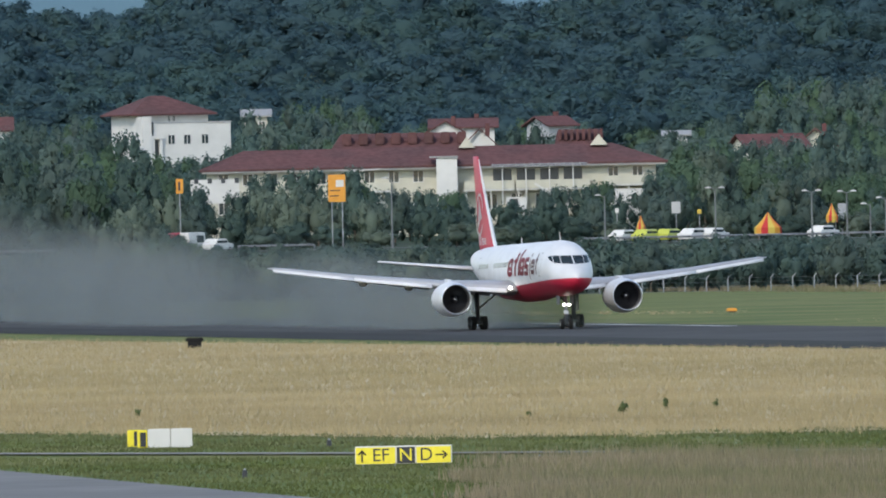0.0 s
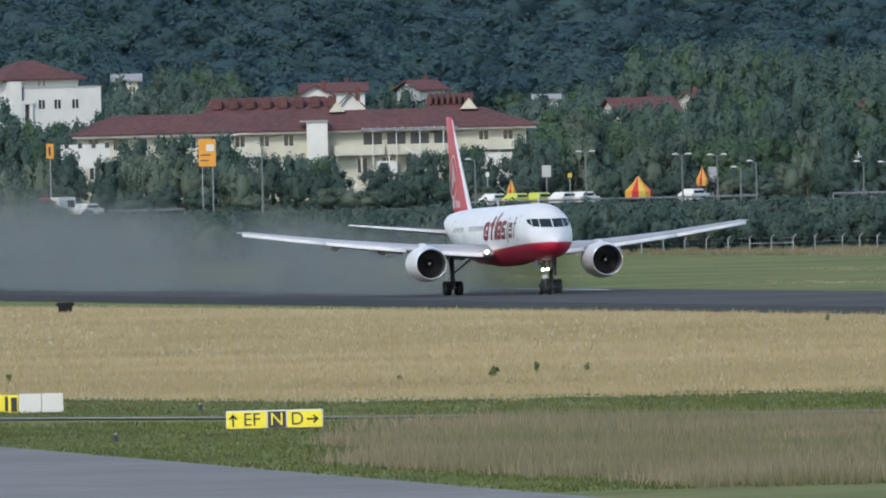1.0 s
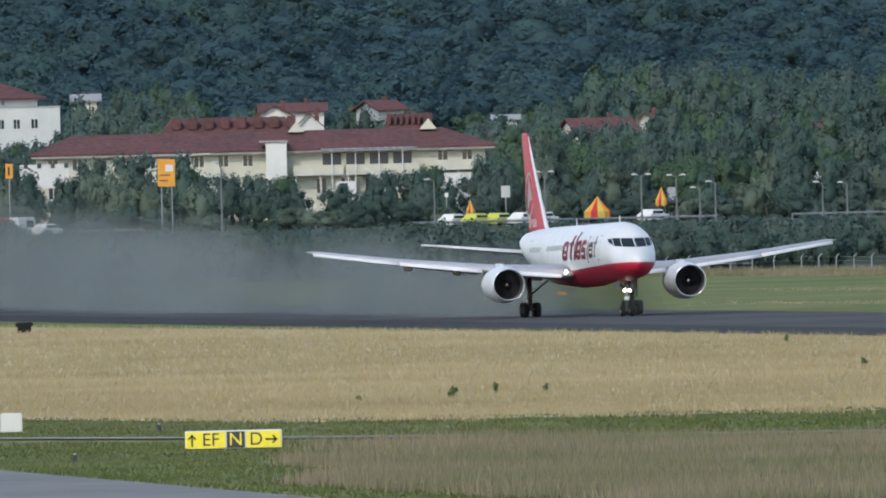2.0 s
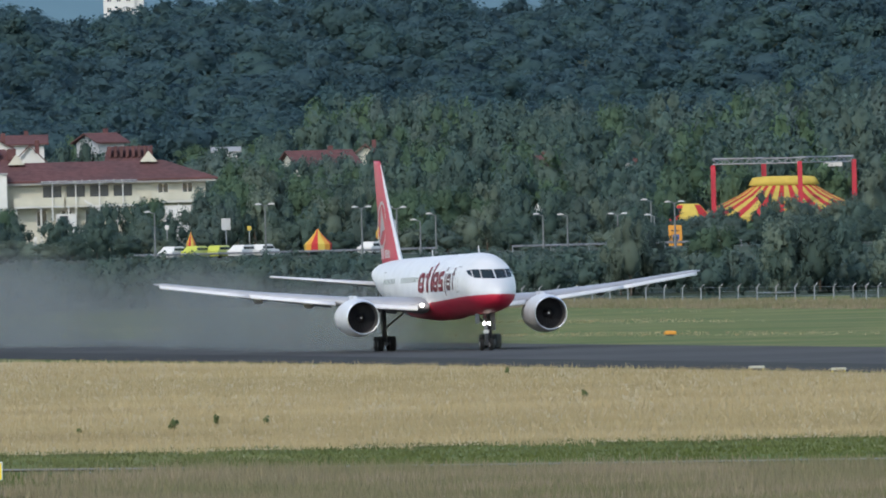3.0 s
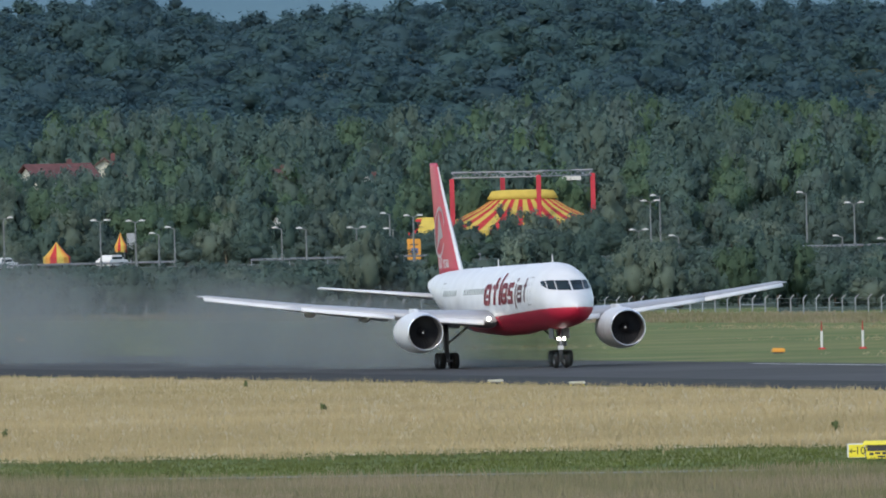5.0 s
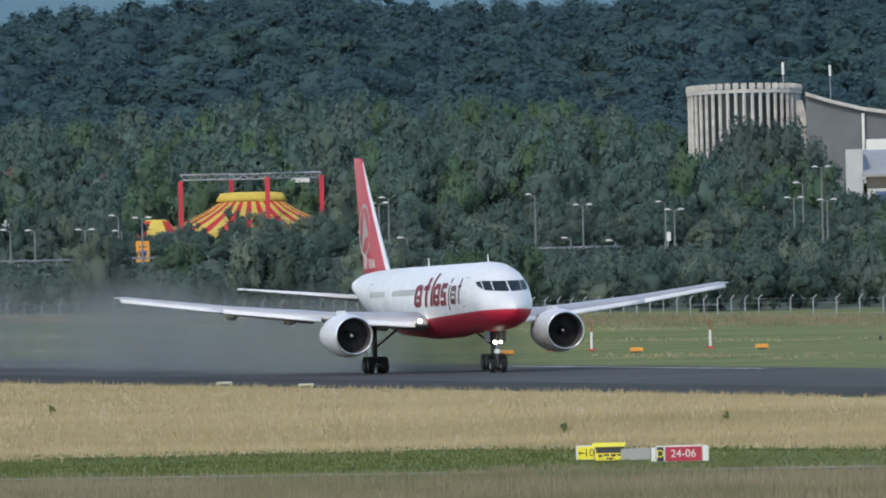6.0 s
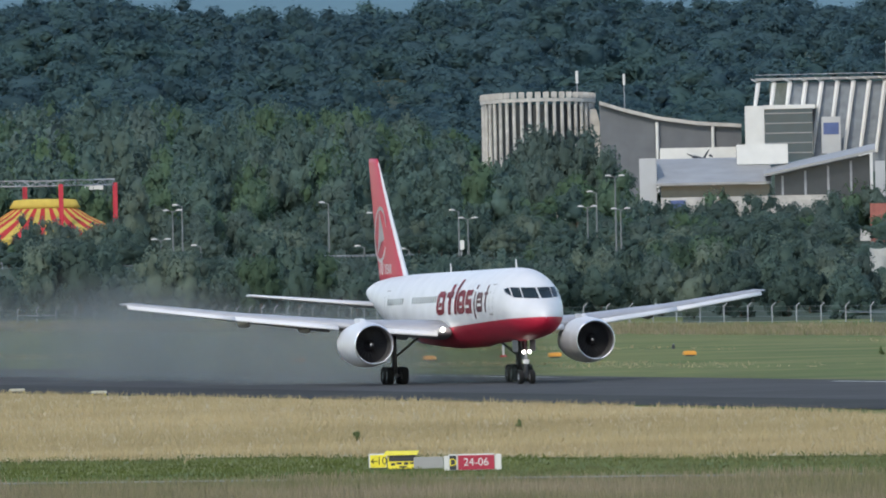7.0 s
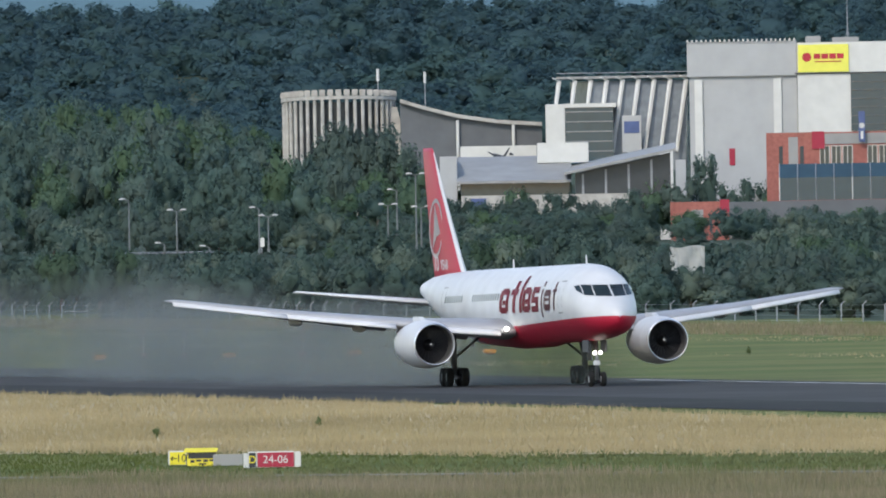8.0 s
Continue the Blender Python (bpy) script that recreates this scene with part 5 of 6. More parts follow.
    for b in (13.577, 13.784):
        part("pilaster", boxes((X(b) - 0.55, X(b) + 0.55, -0.4, 0, -5, 18.2), bevel=0.04), "white", e)
    for k in range(24):
        x = X(13.55) + (X(13.83) - X(13.55)) * k / 23
        part("roof_post", boxes((x - 0.12, x + 0.12, -0.9, -0.4, 23.31, 23.6)), "white", e)
    part("white_block", boxes((X(13.837), X(14.35), -1.0, 25, -5, 23.0)), "white", e, "white rendered block")
    bd = part("sign_board", boxes((X(13.839), X(13.972), -1.25, -1.01, 18.95, 22.7), bevel=0.03), "lemon", e, "yellow sign board")
    x0, x1 = X(13.839), X(13.972)
    bm = bmesh.new()
    bmesh.ops.create_circle(bm, cap_ends=True, segments=20, radius=0.62, matrix=Matrix.Translation((x0 + 1.2, -1.29, 21.0)) @ Matrix.Rotation(math.pi / 2, 4, "X"))
    part("sign_dot", bm, "red", bd, "red dot emblem")
    for k in range(4):
        xa = x0 + 2.15 + k * (x1 - x0 - 2.7) / 4
        part("sign_block", boxes((xa, xa + (x1 - x0 - 2.7) / 4 - 0.14, -1.3, -1.26, 20.75, 21.45), bevel=0.015), "red", bd, "red name block")
    part("sign_line", boxes((x0 + 2.3, x1 - 1.0, -1.3, -1.26, 20.3, 20.45)), "red", bd)
    part("glass_wall", boxes((X(13.976), X(14.35), -1.15, -1.01, 10.9, 18.7)), "teal", e, "dark blue glazing")
    for k in range(6):
        part("glazing_bar", boxes((X(13.976), X(14.35), -1.25, -1.16, 11.8 + k * 1.15, 11.88 + k * 1.15)), "slate", e)
    part("ledge", boxes((X(13.83), X(14.35), -1.2, -1.01, 18.71, 18.9)), "dark", e)
    part("red_plate", boxes((X(13.655), X(13.67), -0.1, 0, 6.5, 8.8)), "signred", e)
    part("roof_plant", boxes((X(13.86), X(13.9), 3, 6, 23.0, 23.9), (X(13.93), X(14.0), 6, 9, 23.0, 23.7), bevel=0.1), "roof_grey", e)
    m = thing("roof_mast", "tall thin mast on the store roof", "mast", site(13.970, 3004, 31.0))
    part("pole", rods(((0, 0, 0), (0, 0, 6.5), 0.1, 0.04)), "steel", m)
    part("brace", rods(((-0.5, 0, 0), (0, 0, 2.0), 0.04), ((0.5, 0, 0), (0, 0, 2.0), 0.04)), "steel", m)
    # brick buildings
    D, B0 = 2900, 13.9
    X = lambda b: side(b, B0, D)
    e = thing("brick_building", "red brick building with grey windows", "building", site(B0, D, 6.0))
    part("wall", boxes((X(13.752), X(14.35), 0, 14, -5, 12.6)), "brick", e)
    part("red_corner", boxes((X(13.872), X(13.905), -0.2, 0, 10.4, 12.7)), "signred", e)
    for b, w in ((13.79, 0.5), (13.845, 0.5)):
        part("slit_window", boxes((X(b) - w / 2, X(b) + w / 2, -0.08, 0.2, 6.0, 10.8)), "dark", e)
    part("grey_panel", boxes((X(13.81), X(13.835), -0.07, 0.2, 5.0, 12.0)), "roof_grey", e)
    for b in (13.905, 13.935, 13.965, 14.03, 14.06):
        window(e, X(b), 0, 8.3, 1.35, 2.5)
    part("lintel_band", boxes((X(13.89), X(14.35), -0.12, 0, 11.0, 12.4)), "roof_grey", e)
    sg = part("upright_sign", boxes((X(13.995), X(14.012), -1.1, -0.7, 11.2, 15.3), bevel=0.08), "bluecloth", e, "upright blue sign")
    bm = bmesh.new()
    bmesh.ops.create_circle(bm, cap_ends=True, segments=20, radius=0.36, matrix=Matrix.Translation((X(14.0035), -1.14, 13.4)) @ Matrix.Rotation(math.pi / 2, 4, "X"))
    part("sign_oval", bm, "white", sg)
    part("sign_bar", boxes((X(14.0), X(14.007), -1.14, -1.11, 11.6, 12.7)), "white", sg)
    c = thing("conservatory", "teal glazed conservatory with sloping glass roof", "building", site(B0, 2880, 6.0))
    part("glazing", loft(bmesh.new(), [[Vector((x, y, z)) for y, z in ((0, 3.6), (6, 3.6), (6, 8.4), (2.5, 8.4), (0, 6.6))] for x in (X(13.785), X(14.35))]), "teal", c)
    for k in range(12):
        x = X(13.786) + k * 2.4
        part("glazing_bar", rods(((x, -0.08, 3.6), (x, -0.08, 6.65), 0.07)), "white" if k % 4 == 0 else "steel", c)
        part("roof_bar", rods(((x, -0.08, 6.65), (x, 2.45, 8.45), 0.07)), "steel", c)
    part("plinth", boxes((X(13.651), X(14.35), -1.5, 8, 1.2, 3.55)), "slate", c)
    part("footing", boxes((X(13.66), X(14.35), -1.2, 8, -3, 1.19)), "dark", c)
    e = thing("brick_lodge", "low red brick block with dark doorway", "building", site(13.574, 2860, 3.0))
    part("wall", boxes((-3.8, 3.85, 0, 8, -1, 6.65)), "brick", e)
    part("door", boxes((-1.0, 0.5, -0.1, 0.2, 1.0, 5.6)), "roof_grey", e)
    part("slit_window", boxes((-2.3, -1.95, -0.06, 0.2, 2.6, 5.0)), "dark", e)
    part("slit_window", boxes((1.3, 1.65, -0.06, 0.2, 2.6, 5.0)), "dark", e)
    part("red_corner", boxes((2.7, 3.9, -0.15, 0, 5.3, 6.9)), "signred", e)
    w = thing("white_annex", "slim white wall beside the store", "wall", site(13.49, 2960, 8.0))
    part("wall", boxes((-1.0, 0.9, 0, 4, -5, 8.7), bevel=0.04), "white", w)
    part("grey_box", boxes((1.2, 2.6, 0, 4, -5, 7.4), bevel=0.04), "grey_wall", w)


build_long()
build_villa()
build_houses()
build_circus()
build_tower()
build_centre()


# ---- airfield fittings ----
def build_fence():
    e = thing("perimeter_fence", "grey steel mesh perimeter fence with angled post tops", "fence", Matrix.Diagonal((1, 1, 0.68, 1)))
    pts = [Vector((421 - max(0, y - 1750) * 0.055, y, 0)) for y in np.r_[1480:1846:7.2, 1850:1998:4.4, 2000:2130:7.2].tolist()]
    pts += [Vector((400 - 1.9 * k, 2132 + 1.6 * k, 0)) for k in range(1, 44)]
    bm = rods(((0, 0, -0.3), (0, 0, 2.0), 0.055), ((0, 0, 2.0), (0.32, 0, 2.45), 0.05))
    post = bpy.data.meshes.new("post")
    bm.to_mesh(post)
    bm.free()
    wire = bmesh.new()
    for k, p in enumerate(pts):
        mesh_part("post", post, "steel", e, loc=p)
        if k:
            q = pts[k - 1]
            for z in (0.1, 0.75, 1.4, 1.98):
                rod(wire, q + Vector((0, 0, z)), p + Vector((0, 0, z)), 0.012, n=4)
            if k % 17 in (4, 5):
                part("rail", rods((q + Vector((0, 0, 1.2)), p + Vector((0, 0, 1.2)), 0.05)), "steel", e)
    tagged(part("wire", wire, "steel", e), kind="stuff")


def street_lamp(b, el, double, d):
    """A lamp whose head stands at a given slope above the viewer's level."""
    p = polar(b, d)
    g = height(p.x, p.y)
    h = 10 + el * 1e-3 * d - g
    e = thing("street_lamp", "grey double-headed street lamp by the road" if double else "grey single street lamp by the road", "street lamp", site(b, d, g), "street lamps along the road")
    part("pole", rods(((0, 0, 0), (0, 0, h), 0.11, 0.065)), "lamp_pole", e)
    part("base", rods(((0, 0, -0.1), (0, 0, 0.9), 0.16)), "lamp_pole", e)
    for s in ((-1, 1) if double else (-1,)):
        arm = part("arm", rods(((0, 0, h - 0.03), (s * 0.55, 0, h + 0.12), 0.045)), "lamp_pole", e)
        part("lamp_head", loft(bmesh.new(), [[Vector((s * x, y, h + z)) for y, z in ((-w, 0.1), (w, 0.1), (w * 0.7, 0.1 + t), (-w * 0.7, 0.1 + t))] for x, w, t in ((0.38, 0.08, 0.1), (0.7, 0.17, 0.2), (1.05, 0.12, 0.12))]), "grey_wall", arm, "pale lamp head")


def build_lamps():
    rows = [(9.125, 0.89, 0), (9.683, -0.11, 0), (9.973, 0.12, 1), (10.226, -0.11, 1), (10.318, -0.17, 1), (10.379, -0.76, 0), (10.420, -0.50, 0), (10.701, -0.64, 0),
            (10.765, -0.69, 0), (10.897, -0.71, 1), (10.985, -0.10, 0), (10.993, -0.80, 0), (11.047, -0.23, 1), (11.637, -1.13, 1), (11.669, 0.18, 1), (11.694, 0.42, 0),
            (11.741, -1.44, 0), (12.078, 0.40, 0), (12.203, -0.13, 1), (12.170, -1.63, 0), (12.419, -0.08, 0), (12.443, -0.45, 1), (12.781, 0.63, 0), (12.757, -0.04, 1),
            (12.844, -0.17, 1), (12.831, 1.34, 1), (12.287, -1.80, 0)]
    for b, el, dbl in rows:
        street_lamp(b, el, dbl, 2356.0 if el < 0.3 else 2396.0)


def build_road():
    bm = bmesh.new()
    bs = np.arange(7.2, 15, 0.2).tolist()
    rows = []
    for b in bs:
        rows.append([bm.verts.new(polar(b, d, 4.68)) for d in (2368, 2388)])
    for a, c in zip(rows, rows[1:]):
        bm.faces.new((a[0], c[0], c[1], a[1]))
    tagged(part("road", bm, "taxi"), "grey asphalt road on a low bank", "road", kind="structure")
    e = thing("guard_rail", "pale galvanised guard rail along the road", "guard rail")
    for b0, b1 in ((7.9, 8.42), (8.72, 8.95), (9.62, 10.46), (10.62, 11.25), (12.05, 12.35)):
        bm = bmesh.new()
        rows = [[polar(b, d, z) for d, z in ((2366.0, 5.1), (2365.9, 5.16), (2366.0, 5.22), (2365.9, 5.28), (2366.0, 5.34), (2366.15, 5.34), (2366.15, 5.1))] for b in np.arange(b0, b1, 0.05).tolist()]
        part("rail", loft(bm, rows), "steel", e)
        for b in np.arange(b0, b1, 0.1).tolist():
            part("post", rods((polar(b, 2366.3, 4.0), polar(b, 2366.3, 5.3), 0.06), n=6), "steel", e)


def car(b, d, paint, label, van=False):
    e = thing("van" if van else "car", label, "van" if van else "car", site(b, d, 4.63, 62), "vehicles on the road")
    L, W, H = (5.0, 1.95, 2.2) if van else (4.3, 1.75, 1.45)
    lo, hi = ((-0.5, 0.5), (-0.48, 0.42)) if van else ((-0.5, 0.5), (-0.3, 0.34))
    sec = lambda z, x0, x1, w: [Vector((x0 * L, -w, z)), Vector((x1 * L, -w, z)), Vector((x1 * L, w, z)), Vector((x0 * L, w, z))]
    w = W / 2
    part("body", loft(bmesh.new(), [sec(0.28, -0.48, 0.48, w * 0.94), sec(0.5, -0.5, 0.5, w), sec(0.85, -0.5, 0.49, w), sec(0.92, -0.48, 0.47, w * 0.96)]), paint, e)
    cabin = part("cabin", loft(bmesh.new(), [sec(0.92, lo[0] * 0.92 if van else -0.42, 0.3, w * 0.94), sec(H - 0.08, hi[0] * 0.95, 0.22 if not van else 0.3, w * 0.8), sec(H, hi[0] * 0.85, 0.16 if not van else 0.25, w * 0.7)]), paint, e)
    part("side_glass", boxes((-0.1 * L if van else -0.33 * L, 0.2 * L, -w * 0.93 - 0.01, -w * 0.8, 1.1 if van else 0.98, H - 0.35 if van else H - 0.2)), "glass", e)
    for x in (-0.32, 0.32):
        for s in (-1, 1):
            bm = wheel_bm(0.31, 0.2)
            bmesh.ops.rotate(bm, cent=(0, 0, 0), matrix=Matrix.Rotation(math.pi / 2, 3, "Z"), verts=bm.verts)
            part("wheel", bm, "tyre", e, loc=Vector((x * L, s * (w - 0.1), 0.31)))


def build_cars():
    car(9.733, 2378, "white", "white car on the road")
    car(9.793, 2378, "lime", "lime yellow car on the road")
    car(9.852, 2380, "lime", "yellow car on the road")
    car(9.915, 2378, "white", "white car on the road")
    car(9.966, 2380, "white", "white car on the road")
    car(10.255, 2380, "white", "white car on the road")
    car(8.545, 2380, "red", "red van on the road", True)
    car(8.600, 2382, "white", "white van on the road", True)
    car(8.665, 2380, "white", "pale car on the road")


def build_sheet():
    """A crumpled white sheet that hangs from two posts in the bushes of the bank."""
    e = thing("white_sheet", "crumpled white sheet hanging from posts among bushes", "sheet", site(13.540, 2203, 0))
    bm = bmesh.new()
    grid = []
    for i in range(19):
        u = i / 18
        low = 2.3 + 1.9 * max(0.0, u - 0.45) + 0.8 * max(0.0, 0.3 - u) + 0.22 * math.sin(17 * u)
        grid.append([bm.verts.new((-1.75 + 3.5 * u, 0.12 * math.sin(9 * u + 4 * v) + 0.08 * math.sin(23 * u - 7 * v), 5.25 - 0.12 * math.sin(math.pi * u * 2) * (1 - v) + (low - 5.25) * v)) for v in [k / 10 for k in range(11)]])
    for a, c in zip(grid, grid[1:]):
        for k in range(10):
            bm.faces.new((a[k], c[k], c[k + 1], a[k + 1]))
    bmesh.ops.solidify(bm, geom=bm.faces[:], thickness=0.03)
    part("cloth", bm, "white", e)
    for x in (-1.6, 1.6):
        part("post", rods(((x, 0.25, -0.3), (x, 0.25, 5.3), 0.06)), "steel", e)


def board(b, d, z0, z1, w, material, label, marks=(), turn=0.0, foot=None):
    """An upright road board on posts, with plain marks (x, z, width, height, material) in shares of its size."""
    p = polar(b, d)
    g = height(p.x, p.y)
    e = thing("road_sign", label, "road sign", site(b, d, 0, turn), "road signs")
    face = part("panel", boxes((-w / 2, w / 2, -0.06, 0.06, z0, z1), bevel=0.03), material, e)
    for x in ((-w * 0.3, w * 0.3) if w > 1 else (0,)):
        part("post", rods(((x, 0.12, g - 0.2), (x, 0.12, z1 - 0.1), 0.06)), "steel", e)
    for x, z, mw, mh, mm in marks:
        part("mark", boxes((-w / 2 + x * w, -w / 2 + (x + mw) * w, -0.09, -0.062, z0 + z * (z1 - z0), z0 + (z + mh) * (z1 - z0))), mm, face)


def build_boards():
    board(8.982, 2400, 9.8, 12.8, 1.9, "orange", "orange direction board with a white field", ((0.45, 0.55, 0.45, 0.25, "white"), (0.1, 0.2, 0.5, 0.04, "black"), (0.1, 0.4, 0.6, 0.04, "black")))
    board(8.570, 2400, 11.1, 12.7, 0.8, "orange", "small orange direction board", ((0.3, 0.2, 0.3, 0.6, "black"),))
    board(11.047, 2420, 4.7, 7.0, 1.5, "orange", "orange direction board beside a bush", ((0.3, 0.3, 0.5, 0.25, "bluecloth"), (0.2, 0.7, 0.6, 0.05, "black")))
    board(9.870, 2410, 7.7, 9.0, 1.0, "grey_wall", "grey road sign seen from the back")
    board(10.305, 2410, 6.6, 8.4, 0.9, "steel", "grey road sign on a post")
    board(9.931, 2405, 7.6, 8.1, 0.45, "tent_y", "small yellow priority sign")
    board(9.715, 2405, 7.9, 8.4, 0.4, "white", "small white triangular sign")
    board(10.990, 2405, 5.9, 6.5, 0.5, "white", "round white sign on a lamp post")
    board(12.425, 2405, 5.6, 6.6, 0.6, "white", "pair of white signs by the road")
    board(9.37, 2405, 7.0, 7.5, 0.35, "white", "small white sign between bushes")


def arrow(size, turn):
    """A flat arrow that points along +x before the turn."""
    bm = bmesh.new()
    s = size
    for pts in (((-0.5, -0.07), (0.38, -0.07), (0.38, 0.07), (-0.5, 0.07)), ((0.5, 0.0), (0.12, 0.36), (0.02, 0.26), (0.3, 0.0)), ((0.5, 0.0), (0.3, 0.0), (0.02, -0.26), (0.12, -0.36))):
        bm.faces.new([bm.verts.new((x * s, y * s, 0)) for x, y in pts])
    bmesh.ops.solidify(bm, geom=bm.faces[:], thickness=0.006)
    bmesh.ops.rotate(bm, cent=(0, 0, 0), matrix=Matrix.Rotation(radians(turn), 3, "Z"), verts=bm.verts)
    return bm


UP = Matrix.Rotation(math.pi / 2, 4, "X")


def cabinet(e, x0, x1, material, z0=0.1, z1=0.78, y=0.0, deep=0.3, name="sign_box"):
    b = part(name, boxes((x0, x1, y, y + deep, z0, z1), bevel=0.02), "white", e)
    return part("sign_face", boxes((x0 + 0.03, x1 - 0.03, y - 0.012, y - 0.002, z0 + 0.02, z1 - 0.05)), material, b)


def build_signs():
    e = thing("taxiway_sign", "yellow and black taxiway sign with letters and arrows", "airfield sign", site(9.140, 816, 0, -4))
    k = 3.6 / 171
    xs = [(628 - 713.5) * k, (701 - 713.5) * k, (736 - 713.5) * k, (800 - 713.5) * k]
    for a, b, m, t, tm, tx in ((xs[0], xs[1], "yellow", "EF", "black", 0.2), (xs[1], xs[2], "black", "N", "yellow", 0.0), (xs[2], xs[3], "yellow", "D", "black", -0.28)):
        f = cabinet(e, a, b, m)
        c = (a + b) / 2
        words(t, 0.68, tm, f, Matrix.Translation((c + tx, -0.02, 0.42)) @ UP, "letter")
        if t != "N":
            part("arrow", arrow(0.46, 90 if t == "EF" else 0), "black", f, loc=Matrix.Translation((c - 0.5 if t == "EF" else c + 0.3, -0.02, 0.42)) @ UP)
    for x in (-1.5, -0.3, 0.7, 1.5):
        part("leg", rods(((x, 0.15, -0.1), (x, 0.15, 0.12), 0.04)), "steel", e)
    e = thing("taxiway_sign", "white backed taxiway sign turned away, yellow edge face", "airfield sign", site(8.53, 891, 0, 3))
    for a, b in ((-0.9, 0.02), (0.04, 0.92)):
        part("back_panel", boxes((a, b, 0, 0.32, 0.06, 0.84), bevel=0.03), "white", e, "plain white back panel")
    part("side_face", boxes((-1.32, -0.92, 0.05, 0.35, 0.08, 0.8), bevel=0.02), "yellow", e)
    part("side_dark", boxes((-1.22, -0.98, 0.03, 0.049, 0.12, 0.7)), "black", e)
    e2 = thing("taxiway_sign", "small yellow sign end beside the white one", "airfield sign", site(8.437, 896, 0, 3))
    part("sign_box", boxes((-0.28, 0.28, 0, 0.3, 0.06, 0.76), bevel=0.03), "yellow", e2)
    part("dark_face", boxes((-0.02, 0.16, -0.012, -0.002, 0.1, 0.7)), "black", e2)
    part("white_edge", boxes((0.17, 0.27, -0.012, -0.002, 0.1, 0.72)), "white", e2)
    # signs at the runway entry
    e = thing("distance_sign", "yellow sign with an arrow and number", "airfield sign", site(12.193, 846, 0, 6))
    f = cabinet(e, -0.32, 0.36, "yellow", 0.06, 0.62)
    part("arrow", arrow(0.26, 180), "black", f, loc=Matrix.Translation((-0.14, -0.02, 0.32)) @ UP)
    words("10", 0.42, "black", f, Matrix.Translation((0.16, -0.02, 0.32)) @ UP, "number")
    e = thing("hooded_sign", "yellow sign with a hood and dark weathered face", "airfield sign", site(12.256, 843, 0, -8))
    part("sign_box", boxes((-0.55, 0.6, 0, 0.3, 0.04, 0.5), bevel=0.03), "yellow", e)
    part("hood", loft(bmesh.new(), [[Vector((x, y, z)) for y, z in ((-0.12, 0.62), (0.35, 0.74), (0.35, 0.7), (-0.12, 0.58))] for x in (-0.66, 0.62)]), "yellow", e)
    part("dark_face", boxes((-0.5, 0.58, -0.02, -0.003, 0.34, 0.57)), "black", e)
    for x, z, w, h in ((-0.42, 0.18, 0.16, 0.1), (-0.2, 0.22, 0.2, 0.08), (0.08, 0.2, 0.18, 0.1), (0.32, 0.23, 0.16, 0.07), (-0.1, 0.1, 0.3, 0.06)):
        part("weathered_mark", boxes((x, x + w, -0.015, -0.003, z, z + h)), "black", e)
    e = thing("sign_back", "low grey sign seen from behind", "airfield sign", site(12.328, 842, 0))
    part("panel", boxes((-0.6, 0.55, 0, 0.1, 0.05, 0.5), bevel=0.02), "roof_grey", e)
    e = thing("runway_sign", "red runway sign with white figures and black letter panel", "airfield sign", site(12.442, 833, 0, 4))
    part("end_box", boxes((-1.08, -0.92, 0, 0.3, 0.05, 0.62), bevel=0.02), "white", e)
    f = cabinet(e, -0.91, -0.6, "black", 0.06, 0.68)
    words("D", 0.4, "yellow", f, Matrix.Translation((-0.755, -0.02, 0.36)) @ UP, "letter")
    f = cabinet(e, -0.59, 0.86, "signred", 0.06, 0.68)
    words("24-06", 0.42, "white", f, Matrix.Translation((0.13, -0.02, 0.36)) @ UP, "number")
    part("end_box", boxes((0.87, 1.1, -0.03, 0.3, 0.05, 0.66), bevel=0.03), "white", e)


def marker(x, y, kind):
    if kind == "post":
        e = thing("marker_post", "slim red and white marker post", "marker", (x, y, 0), "marker posts beside the runway")
        part("pole", rods(((0, 0, 0.1), (0, 0, 1.25), 0.085)), "white", e)
        part("tip", rods(((0, 0, 1.25), (0, 0, 1.9), 0.045, 0.03)), "tent_r", e)
        part("foot", rods(((0, 0, -0.05), (0, 0, 0.12), 0.3, 0.22), n=12), "tent_r", e)
    elif kind == "orange":
        e = thing("marker_box", "low orange marker box in the grass", "marker", (x, y, 0), "orange marker boxes")
        part("lid", loft(bmesh.new(), [[Vector((sx * s, sy * s, z)) for sx, sy in ((-0.42, -0.25), (0.42, -0.25), (0.42, 0.25), (-0.42, 0.25))] for z, s in ((0.1, 1.0), (0.25, 1.0), (0.36, 0.8))]), "orange", e)
        part("base", boxes((-0.3, 0.3, -0.2, 0.2, -0.02, 0.1)), "black", e)
    elif kind == "pale":
        e = thing("runway_light", "low pale yellow runway edge unit", "marker", (x, y, 0), "runway edge units")
        part("hood", boxes((-0.46, 0.46, -0.2, 0.2, 0.12, 0.27), bevel=0.05), "cream", e)
        part("leg", rods(((-0.36, 0, -0.05), (-0.36, 0, 0.16), 0.04), ((0.36, 0, -0.05), (0.36, 0, 0.16), 0.04)), "yellow", e)
    else:
        e = thing("marker_box", "small dark airfield light fitting in the grass", "marker", (x, y, 0), "dark light fittings")
        part("drum", rods(((0, 0, -0.02), (0, 0, 0.3), 0.12, 0.09), n=10), "black", e)
        part("cap", rods(((0, 0, 0.3), (0, 0, 0.36), 0.05), n=8), "steel", e)


